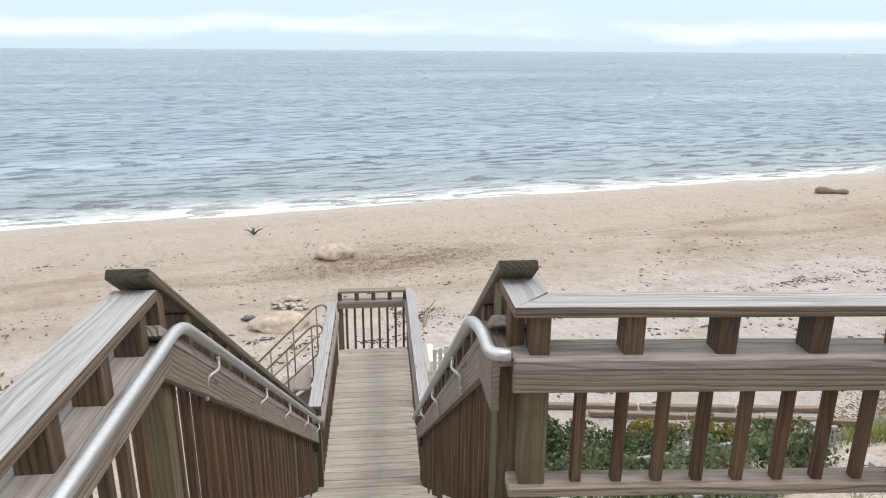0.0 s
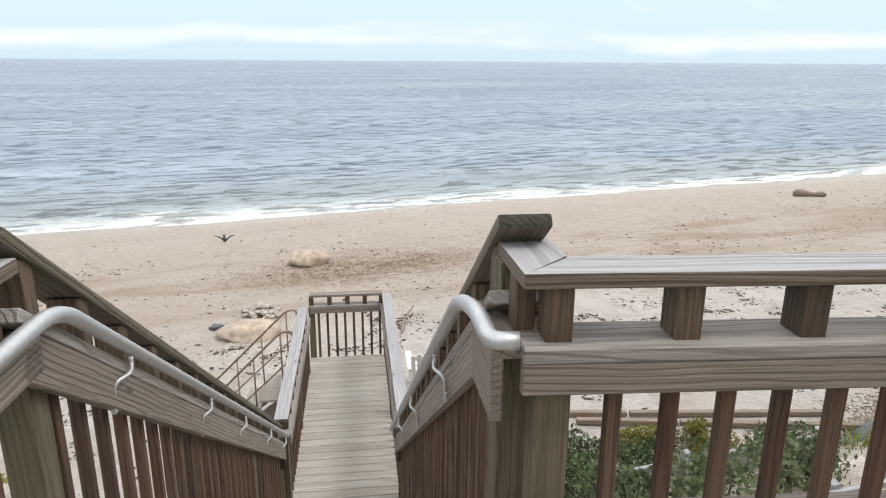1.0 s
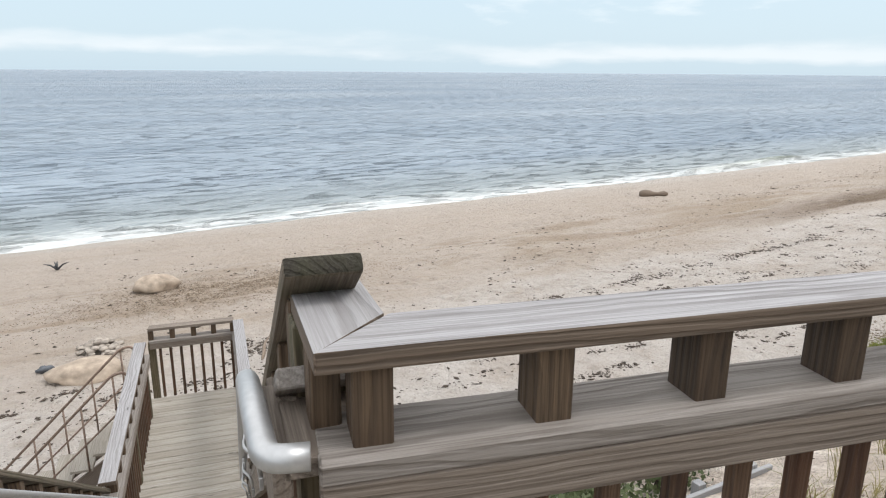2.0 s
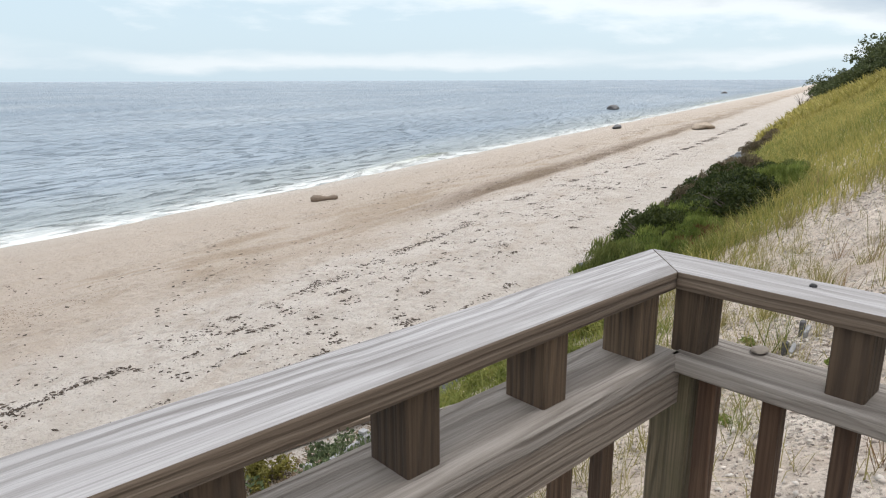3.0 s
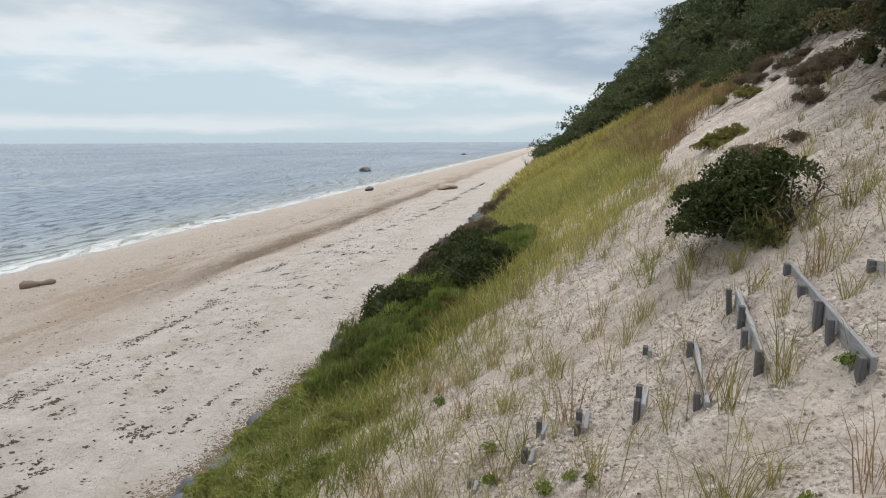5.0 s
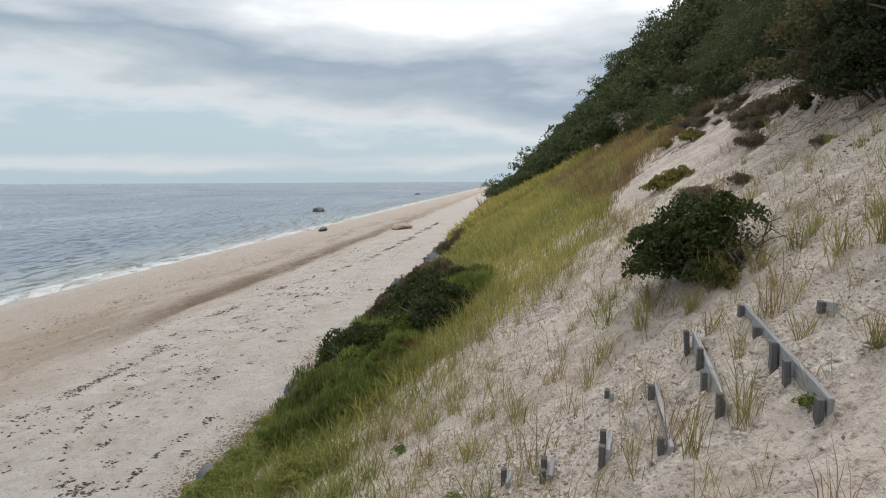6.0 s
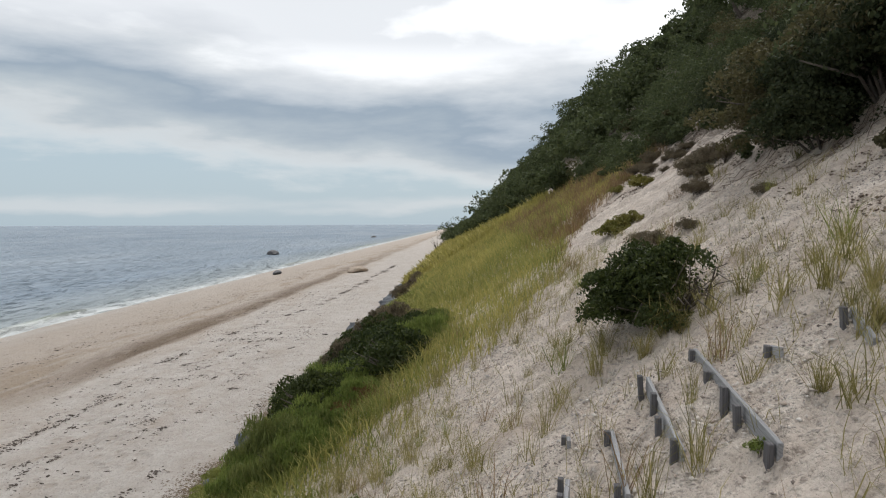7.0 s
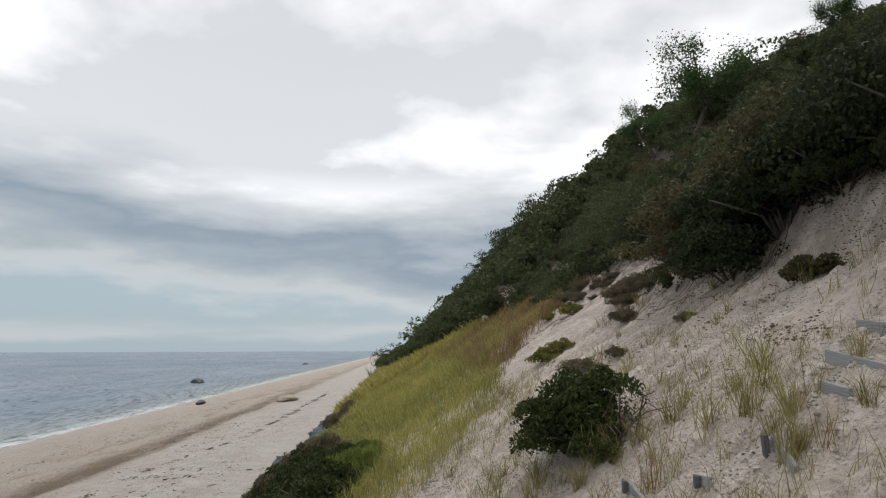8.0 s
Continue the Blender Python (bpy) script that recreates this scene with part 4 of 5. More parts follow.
# ---- driftwood and the chair ----
def log_thing(name, label, u, n, length, radius, turn, seed, mat=M_LOG, tilt=0.0):
    pts, rad = [], []
    for k in range(9):
        t = k / 8
        pts.append((length * (t - 0.5), 0.06 * length * float(fbm(t * 2, seed, 5, 2)) * 2, radius * 0.5 * float(fbm(t * 3, seed + 2, 8, 2))))
        rad.append(radius * (0.5 + 1.0 * float(vnoise(t * 3.5, seed, 3))) * (0.55 if k in (0, 8) else 1))
    ob = new(name, tube_mesh(name, pts, rad, mat, 12))
    ob.matrix_basis = Matrix.Translation(shore_point(u, n, radius * 0.65 + length * 0.5 * math.sin(radians(abs(tilt))))) @ Matrix.Rotation(radians(TURN + turn), 4, "Z") @ Matrix.Rotation(radians(tilt), 4, "Y")
    return tagged(ob, label, "driftwood")


log_thing("driftwood_log", "thick brown driftwood log on the sand", 26.3, 21.3, 1.4, 0.14, -34, 3)
log_thing("driftwood_stick", "bleached driftwood stick leaning on the sand", 3.75, 12.3, 1.5, 0.03, 62, 9, M_LOG, -4)
drift = thing("driftwood_snag", shore_point(0.31, 21.9), "small dark branching driftwood snag", "driftwood")
for k in range(5):
    a = rng.uniform(-0.3, 3.4)
    p0 = shore_point(0.31, 21.9, 0.03)
    tip = p0 + Vector((math.cos(a) * 0.35, math.sin(a) * 0.15, rng.uniform(0.08, 0.3)))
    part("branch", tube_mesh("branch", [p0, (p0 + tip) / 2 + UP * 0.05, tip], [0.035, 0.025, 0.008], M_WETROCK, 7), drift)

chair_at = sp(0.78, 9.35, 0)
chair_at.z = ground_at(chair_at.dot(U), chair_at.dot(N))
chair = thing("beach_chair", chair_at, "white plastic slatted armchair facing the sea on the sand", "chair")


def cp(r, f, z):
    return chair_at + R * r + F * f + UP * z


for r in (-0.26, 0.26):
    board("leg", chair, cp(r, 0.42, 0), cp(r, 0.42, 0.56), 0.07, 0.035, M_WHITE, F)
    board("leg", chair, cp(r, -0.28, 0), cp(r, -0.10, 0.56), 0.07, 0.035, M_WHITE, F)
    board("arm", chair, cp(r * 1.12, -0.25, 0.575), cp(r * 1.12, 0.50, 0.575), 0.11, 0.03, M_WHITE, R, 0.008)
for k in range(5):
    board("seat_slat", chair, cp(-0.25, 0.40 - 0.12 * k, 0.37 - 0.035 * k), cp(0.25, 0.40 - 0.12 * k, 0.37 - 0.035 * k), 0.10, 0.022, M_WHITE, F, 0.005)
for k in range(6):
    r = -0.235 + 0.094 * k
    board("back_slat", chair, cp(r, -0.12, 0.24), cp(r * 1.15, -0.42, 0.98 - abs(k - 2.5) * 0.03), 0.075, 0.02, M_WHITE, R, 0.006)
for z, f in ((0.55, -0.26), (0.86, -0.385)):
    board("crossbar", chair, cp(-0.30, f, z), cp(0.30, f, z), 0.03, 0.06, M_WHITE, F, 0.005)


# ---- low timber walls below the deck ----
def plank_wall(label, a, b, top, rows, posts, mat=M_GREY, tall=0.19, gap=0.10):
    """Horizontal boards on posts between two places on the shore."""
    pa, pb = U * a[0] + N * a[1], U * b[0] + N * b[1]
    ob = thing("retaining_wall", shore_point(*a), label, "retaining wall", "timber retaining walls")
    way = (pb - pa).normalized()
    out = UP.cross(way)
    for k in range(rows):
        z = top - tall / 2 - k * (tall + gap)
        board("board", ob, pa + UP * (z), pb + UP * (z + 0.02), 0.045, tall, mat, out, 0.006)
    for k in range(posts):
        p = pa.lerp(pb, (k + 0.3) / (posts - 0.4)) + out * 0.07
        g = ground_at(p.dot(U), p.dot(N))
        board("post", ob, p + UP * (g - 0.3), p + UP * (top + 0.05), 0.09, 0.09, mat, out)
    return ob


for a, b in (((4.3, 7.4), (8.95, 5.62)), ((4.9, 6.9), (9.45, 4.95))):
    pa, pb = shore_point(*a), shore_point(*b)
    timber = thing("landscape_timber", pa, "long dark brown timber lying in the sand", "timber", "landscape timbers")
    for k in range(3):
        board("beam", timber, pa.lerp(pb, k / 3 + 0.004) + UP * 0.06, pa.lerp(pb, (k + 1) / 3 - 0.004) + UP * 0.06, 0.10, 0.09, M_LOG, None, 0.012)
slant = thing("retaining_wall", shore_point(6.85, 2.3), "grey plank on edge sloping down the bluff's foot", "retaining wall", "timber retaining walls")
top_end, low_end = U * 6.9 + N * 1.62 - UP * 1.88, U * 6.72 + N * 3.0 - UP * 2.56
for k in range(2):
    board("board", slant, top_end - UP * 0.19 * k, low_end - UP * 0.19 * k, 0.045, 0.185, M_MID, U, 0.006)
for p in (low_end - N * 0.06, low_end.lerp(top_end, 0.45), top_end + N * 0.05):
    board("post", slant, p + U * 0.07 - UP * 0.6, p + U * 0.07 + UP * 0.08, 0.08, 0.08, M_MID, U)
plank_wall("grey plank wall below the deck among leaves", (3.2, 3.9), (6.5, 3.65), -2.75, 2, 4, M_GREY, 0.22, 0.02)
plank_wall("grey plank wall stepping the slope under the deck", (3.0, 2.3), (5.4, 2.1), -2.1, 1, 4, M_GREY, 0.22, 0.02)


# ---- half-buried erosion boards on the sand face ----
def slope_board(a, b, tall, stakes, seed):
    ra = random.Random(seed)
    pa, pb = shore_point(*a), shore_point(*b)
    ob = thing("erosion_board", (pa + pb) / 2, "grey plank held on edge by dark stakes in the sand face", "erosion board", "erosion boards")
    way = (pb - pa).normalized()
    down = N
    rise = UP * (tall * 0.10)
    board("plank", ob, pa + rise, pb + rise, 0.032, tall, M_GREY, down, 0.004)
    for k in range(stakes):
        t = (k + 0.12 + ra.uniform(-0.2, 0.2) * (0 < k < stakes - 1)) / max(1, stakes - 0.76)
        p = pa.lerp(pb, t) + down * 0.05
        h = tall * ra.uniform(0.45, 1.0)
        lean = Vector((ra.uniform(-0.02, 0.02), ra.uniform(-0.02, 0.02), 0))
        board("stake", ob, p - UP * 0.25, p + UP * h + lean, 0.060, 0.040, M_STAKE, way, 0.004, "dark weathered stake")
    return ob


for k, (a, b, tall, stakes) in enumerate((((6.85, -2.58), (5.05, -2.44), 0.17, 5), ((6.85, -2.20), (5.55, -2.07), 0.14, 4), ((6.45, -1.82), (5.5, -1.72), 0.09, 2), ((6.0, -1.42), (5.7, -1.36), 0.13, 2),
                                          ((6.75, -1.54), (6.6, -1.52), 0.10, 1), ((6.1, -1.03), (5.9, -1.0), 0.09, 2), ((6.3, -0.72), (6.1, -0.70), 0.09, 1), ((5.95, -0.64), (5.8, -0.62), 0.08, 1), ((5.95, -0.23), (5.8, -0.22), 0.07, 1),
                                          ((6.30, -2.95), (6.08, -2.92), 0.09, 1), ((6.02, -3.36), (5.65, -3.3), 0.10, 1), ((6.25, -3.90), (5.85, -3.86), 0.12, 0), ((6.58, -4.18), (5.7, -4.08), 0.16, 0), ((6.72, -4.57), (5.7, -4.42), 0.16, 0))):
    slope_board((a[0], a[1] - 0.08), (b[0], b[1] - 0.08), tall, stakes, 70 + k)


# ---- plants ----
def leaf_quads(centres, size, gen, lift=0.0, long=1.6):
    """Folded-diamond leaves at the centres: verts and quads."""
    k = len(centres)
    d = gen.normal(size=(k, 3))
    d[:, 2] += lift
    d /= np.linalg.norm(d, axis=1)[:, None]
    e = np.cross(d, gen.normal(size=(k, 3)))
    e /= np.linalg.norm(e, axis=1)[:, None]
    up_ = np.cross(d, e)
    s = (size * gen.uniform(0.6, 1.3, k))[:, None]
    a = centres - d * s * long * 0.5
    b = centres + e * s * 0.5 + up_ * s * 0.15
    c = centres + d * s * long * 0.5
    f = centres - e * s * 0.5 + up_ * s * 0.15
    verts = np.stack([a, b, c, f], 1).reshape(-1, 3)
    return verts, np.arange(4 * k).reshape(-1, 4)


def clump_points(gen, clumps, each, radius, flat, fluff, base=0.0):
    """Points of a crown: clumps on an uneven dome, leaves thick round each clump's skin."""
    out = []
    for _ in range(clumps):
        v = gen.normal(size=3)
        v /= np.linalg.norm(v)
        v[2] = abs(v[2]) * 1.05 - 0.12
        c = v * radius * gen.uniform(0.35, 1.0) * np.array((1, 1, flat))
        puff_ = fluff * gen.uniform(0.45, 1.2)
        q = gen.normal(size=(each, 3))
        q /= np.linalg.norm(q, axis=1)[:, None]
        q[:, 2] = np.where(q[:, 2] < -0.3, -q[:, 2], q[:, 2])
        out.append(c + q * puff_ * gen.uniform(0.45, 1.0, (each, 1)) ** 0.6 * np.array((1, 1, 0.85)))
    p = np.concatenate(out)
    p[:, 2] += base
    return p[p[:, 2] > 0.02]


def stems_mesh(gen, count, radius, tall, thick, mat, segs=5):
    pieces = []
    for _ in range(count):
        a = gen.uniform(0, 2 * np.pi)
        d = gen.uniform(0.25, 0.9) * radius
        tip = (math.cos(a) * d, math.sin(a) * d, tall * gen.uniform(0.5, 0.95))
        bend = (tip[0] * 0.35 + gen.normal() * 0.05 * radius, tip[1] * 0.35 + gen.normal() * 0.05 * radius, tip[2] * 0.6)
        pieces.append(tube([(gen.normal() * 0.04, gen.normal() * 0.04, -0.15), bend, tip], [thick, thick * 0.7, thick * 0.25], segs))
    return mesh_np("branchwork", *joined(pieces), mat, True)


def shrub(name, label, mat, seed, clumps, each, radius, flat, fluff, size, tall, at=None, group="", category="shrub", lift=0.3, long=1.6, stems=8, thick=0.018):
    gen = np.random.default_rng(seed)
    ob = thing(name, at or (0, 0, 0), label, category, group)
    pts = clump_points(gen, clumps, each, radius, flat, fluff, tall * 0.28)
    crown = new("crown", mesh_np("crown", *leaf_quads(pts, size, gen, lift, long), mat))
    crown.parent = ob
    trunk = new("branchwork", stems_mesh(gen, stems, radius, tall * 0.8, thick, M_BARK))
    trunk.parent = ob
    return ob


# the dark shrub standing on the bare sand face
shrub("bayberry_shrub", "dense dark green bayberry shrub on bare sand", M_BAYLEAF, 3, 110, 270, 0.72, 1.18, 0.25, 0.026, 0.30, shore_point(8.75, -2.82, -0.12), "", "shrub", 0.4, 1.9, 22)
bare = thing("dead_branches", shore_point(8.3, -3.1), "tangle of bare grey twigs beside the dark shrub", "dead branches")
gen = np.random.default_rng(8)
for _ in range(26):
    a = gen.uniform(-1.3, 1.1)
    length = gen.uniform(0.45, 1.0)
    p = shore_point(8.45 + gen.normal() * 0.12, -3.05 + gen.normal() * 0.12)
    way = -U * math.cos(a) - N * math.sin(a) * 0.6
    part("twig", tube_mesh("twig", [p, p + way * length * 0.5 + UP * gen.uniform(0.25, 0.5) * length, p + way * length + UP * gen.uniform(0.1, 0.75) * length], [0.010, 0.007, 0.003], M_BARK, 5), bare)

# belt of green and grey shrubs above the toe
belt = [shrub("belt_shrub", ("upright feathery green shrub on the bluff's foot", "upright feathery dark green shrub on the bluff's foot", "bright green feathery shrub on the bluff's foot")[k], (M_FRESH, M_BELTLEAF, M_FRESH)[k], 20 + k, 34, 190, 0.75, 0.80, 0.26, 0.019, 0.8, None, "belt shrubs", "shrub", 3.2, 7.0, 14) for k in range(3)]
# dark shrubs whose near-black leaves also stand in for the belt's shadow holes
shade_belt = [shrub("dark_belt_shrub", "dense blackish-green shrub doubling as a shadow hole in the lighter belt", M_BAYLEAF, 26 + k, 30, 170, 0.7, 0.8, 0.26, 0.030, 0.8, None, "dark belt shrubs", "shrub", 0.9, 2.6, 26) for k in range(2)]
rusty = [shrub("rust_shrub", "rust-brown drying shrub on the bluff's foot", M_RED, 28, 20, 110, 0.5, 0.7, 0.2, 0.022, 0.5, None, "rust shrubs", "shrub", 1.6, 5.0, 18, 0.007)]
grey = [shrub("grey_shrub", "grey-brown half-dead shrub on the bluff's foot", M_GREYLEAF, 30 + k, 24, 150, 0.7, 0.85, 0.28, 0.026, 0.9, None, "grey shrubs", "shrub", 1.8, 5.0, 22) for k in range(2)]
low = [shrub("leafy_shrub", "low fresh green leafy plants over the toe boulders", M_GRASS, 40 + k, 26, 120, 0.6, 0.40, 0.18, 0.034, 0.3, None, "leafy shrubs", "shrub", 0.8, 2.0, 8) for k in range(3)]


def scatter(bases, spots, seed, lo=0.8, hi=1.25, sink=0.05):
    ra = random.Random(seed)
    for u_, n_ in spots:
        base = ra.choice(bases)
        s = ra.uniform(lo, hi)
        m = Matrix.Translation(shore_point(u_, n_, -sink)) @ Matrix.Rotation(ra.uniform(0, 6.28), 4, "Z")
        ob = copy_thing(base, m)
        ob.scale = (s, s, s * ra.uniform(0.85, 1.2))
    for base in bases:
        for o in (*base.children_recursive, base):
            bpy.data.objects.remove(o)


ra = random.Random(12)
scatter(belt, [(ra.uniform(11.0, 16.0), ra.uniform(1.1, 2.7)) for _ in range(38)] + [(ra.uniform(15, 26), ra.uniform(2.3, 3.1)) for _ in range(16)] + [(ra.uniform(14.5, 20), ra.uniform(-0.3, 1.0)) for _ in range(16)], 1, 0.5, 0.98)
scatter(shade_belt, [(ra.uniform(13.2, 19.5), ra.uniform(0.5, 2.5)) for _ in range(44)], 4, 0.8, 1.3)
scatter(rusty, [(12.6, 1.2), (12.9, 0.9)], 9, 0.6, 0.9)
scatter(grey, [(ra.uniform(17.5, 25), ra.uniform(1.0, 2.9)) for _ in range(26)] + [(ra.uniform(25, 60), ra.uniform(2.4, 3.6)) for _ in range(10)], 2, 0.55, 0.95)
scatter(low, [(ra.uniform(7.5, 14), ra.uniform(1.5, 3.9)) for _ in range(34)] + [(ra.uniform(14, 40), ra.uniform(2.9, 3.6)) for _ in range(24)] + [(ra.uniform(7.2, 12), ra.uniform(2.9, 3.5)) for _ in range(12)] + [(ra.uniform(7.6, 20), ra.uniform(3.7, 4.2)) for _ in range(9)], 3, 0.35, 0.75)

weed = [shrub("weed", "small leafy green weed rooted in the sand", M_FRESH, 48, 9, 22, 0.2, 0.55, 0.10, 0.032, 0.16, None, "weeds", "weed", 0.9, 1.8, 5, 0.004)]
scatter(weed, [(8.55, 0.44), (4.8, -0.39), (5.33, -0.81), (4.22, -1.95), (5.16, -0.11), (6.31, -0.37), (5.08, -1.07), (5.29, -0.98), (5.8, -0.43), (5.21, -2.49)], 11, 0.3, 0.6, 0.01)

# broad-leaved plants seen below the deck's front rail
vines = [shrub("bramble", "broad-leaved green bramble below the deck", M_VINE, 60 + k, 18, 60, 0.6, 0.7, 0.30, 0.055, 0.7, None, "brambles", "shrub", 0.9, 1.3, 10) for k in range(3)]
scatter(vines, [(2.4 + 0.42 * i + ra.uniform(-0.2, 0.2), 2.6 + 0.5 * (i % 3) + ra.uniform(-0.3, 0.3)) for i in range(9)] + [(2.6 + 0.42 * i, 5.2 - 0.12 * i + ra.uniform(-0.4, 0.4)) for i in range(9)] + [(3.4 + 0.4 * i, 6.1 - 0.15 * i) for i in range(6)], 5, 0.6, 1.0)
yellow = [shrub("yellow_shrub", "small yellow-green shrub on the sand face", M_YELLEAF, 80 + k, 22, 90, 0.75, 0.5, 0.25, 0.06, 0.5, None, "yellow shrubs") for k in range(2)]
# brown brush and undergrowth at the thicket's lower edge
brush = [shrub("brown_brush", "brown half-bare brush hanging over the sand scarp", M_GREYLEAF, 90 + k, 26, 120, 0.75, 0.45, 0.30, 0.026, 0.5, None, "brown brush", "shrub", 0.6, 4.5, 40, 0.007) for k in range(3)]
scatter(brush, [(ra.uniform(13, 20), ra.uniform(-7.3, -6.5)) for _ in range(12)] + [(ra.uniform(22, 34), ra.uniform(-8.2, -7.0)) for _ in range(16)] + [(ra.uniform(16.2, 18.2), ra.uniform(-7.0, -6.1)) for _ in range(9)] + [(ra.uniform(22.5, 25), ra.uniform(-7.6, -6.6)) for _ in range(7)] + [(12.96, -3.98), (12.82, -4.55), (15.38, -5.59), (16.45, -6.59), (19.41, -7.16), (12.02, -5.5)], 8, 0.3, 0.6)
scatter(yellow, [(17.6, -4.5), (17.2, -4.3), (17.4, -4.75), (22.6, -6.3), (24.3, -6.0), (23.5, -6.5), (26, -6.6), (3.9, 7.3), (3.5, 7.1), (5.6, 5.9), (6.4, 5.7), (-4.2, 6.6), (-4.0, 7.0)], 6, 0.35, 0.7)


shrub("scarp_shrub", "small dark shrub clinging to the eroded scarp", M_OLIVE, 98, 22, 120, 0.42, 0.7, 0.16, 0.032, 0.3, shore_point(9.23, -5.81, -0.05), "", "shrub", 0.5, 1.8, 20, 0.008)


# thickets covering the upper bluff
def tree_line(u_):
    return float(np.interp(u_, [4, 9.4, 11.2, 12.5, 14, 16.4, 19, 21.5, 24, 27, 31, 42, 60, 85, 110, 150, 250], [-7.1, -7.2, -6.8, -6.6, -6.7, -7.2, -8.5, -8.8, -7.5, -7.4, -8.0, -7.8, -6.4, -3.2, 0.3, 3.0, 3.6])) + 0.5 * float(fbm(u_ * 0.6, 4, 77, 2))


near_thicket = [shrub("thicket_shrub", "dark green dense shrub in the bluff thicket", (M_NEARLEAF, M_NEARLEAF, M_OLIVE, M_NEARLEAF)[k], 100 + k, 46, 270, 1.25, 0.85, 0.38, 0.040, 0.9, None, "bluff thicket", "shrub", 0.4, 1.6, 10, 0.03) for k in range(4)]
spots = []
u_ = 4.0
while u_ < 46:
    n_ = tree_line(u_) - 0.6
    while n_ > -27:
        spots.append((u_ + ra.uniform(-0.6, 0.6), n_ + ra.uniform(-0.5, 0.5)))
        n_ -= ra.uniform(1.7, 2.4)
    u_ += 1.9 if u_ < 30 else 2.6
rest = [s_ for s_ in spots if s_[0] > 25.5]
spots = [s_ for s_ in spots if s_[0] <= 25.5]
spots = [(13.6, -6.75), (12.7, -6.75), (11.9, -6.8), (11.1, -6.95), (10.4, -7.15), (12.3, -7.5), (11.2, -7.7)] + [(6.5 + 0.9 * i + ra.uniform(-0.3, 0.3), tree_line(6.5 + 0.9 * i) + 0.15 - 0.5 * (i % 2)) for i in range(9)] + spots
scatter(near_thicket, spots[:200], 7, 0.65, 1.35, 0.25)


def leaf_cover(name, label, mat, spots_, seed, clumps, each, radius, size):
    """Far growth that nobody could count, in one mesh."""
    gen_ = np.random.default_rng(seed)
    pts = []
    for u1, n1 in spots_:
        r = radius * gen_.uniform(0.55, 1.4) * (1.55 if gen_.uniform() < 0.1 else 1.0)
        p = clump_points(gen_, clumps, each, r, 0.9, r * 0.38, r * 0.35)
        q = shore_point(u1, n1)
        pts.append(p + np.array((q.x, q.y, q.z - 0.3)))
    return tagged(new(name, mesh_np(name, *leaf_quads(np.concatenate(pts), size, gen_, 0.4), mat)), label, "thicket", "", "stuff")


under = []
u_ = 5.0
while u_ < 40:
    n_ = tree_line(u_) - 0.2
    while n_ > -24:
        under.append((u_ + ra.uniform(-0.5, 0.5), n_ + ra.uniform(-0.5, 0.5)))
        n_ -= ra.uniform(1.0, 1.6)
    u_ += 1.4
leaf_cover("undergrowth", "dark undergrowth filling the bluff thicket", M_WOODLEAF, under, 10, 10, 60, 0.8, 0.065)
mid = spots[200:] + rest
leaf_cover("middle_thicket", "dark green scrub on the bluff beyond the near thicket", M_WOODLEAF, mid, 19, 24, 130, 1.15, 0.066)
leaf_cover("olive_thicket", "olive-brown scrub among the green on the bluff", M_OLIVE, mid[::4], 29, 22, 110, 1.2, 0.066)
far = []
u_ = 46.0
while u_ < 420:
    n_ = tree_line(u_) - 0.5
    while n_ > (-29 if u_ < 150 else -24):
        far.append((u_ + ra.uniform(-1, 1), n_ + ra.uniform(-0.8, 0.8)))
        n_ -= ra.uniform(2.4, 3.4) * (1 if u_ < 120 else 1.5)
    u_ += 3.0 if u_ < 120 else 6.0
leaf_cover("far_thicket", "dark green scrub covering the distant bluff", M_WOODLEAF, far, 9, 16, 70, 2.0, 0.19)


# small trees standing out on the crest
def small_tree(label, u1, n1, tall, seed, mat=M_TREELEAF):
    gen_ = np.random.default_rng(seed)
    base = shore_point(u1, n1, -0.2)
    ob = thing("tree", base, label, "tree", "crest trees")
    lean = Vector((gen_.normal() * 0.15, gen_.normal() * 0.15, 0))
    tips, limbs = [], []
    top = Vector((0, 0, tall * 0.55)) + lean * tall
    trunk = tube([(0, 0, 0), tuple(top * 0.5), tuple(top)], [tall * 0.03, tall * 0.022, tall * 0.012], 8)
    for k in range(9):
        s = top * gen_.uniform(0.4, 1.0)
        a = gen_.uniform(0, 6.28)
        e = s + Vector((math.cos(a) * tall * 0.3, math.sin(a) * tall * 0.3, tall * gen_.uniform(0.12, 0.42)))
        limbs.append(tube([tuple(s), tuple((s + e) / 2 + UP * 0.1), tuple(e)], [tall * 0.012, tall * 0.008, tall * 0.003], 6))
        tips += [np.array(e), np.array((s + e) / 2)]
    t1 = new("trunk", mesh_np("trunk", *trunk, M_BARK, True))
    t2 = new("branchwork", mesh_np("branchwork", *joined(limbs), M_BARK, True))
    pts = np.concatenate([t + gen_.normal(size=(620, 3)) * tall * gen_.uniform(0.04, 0.075) for t in tips])
    t3 = new("crown", mesh_np("crown", *leaf_quads(pts, 0.013 * tall, gen_, 0.2), mat))
    for o in (t1, t2, t3):
        o.parent = ob
    return ob


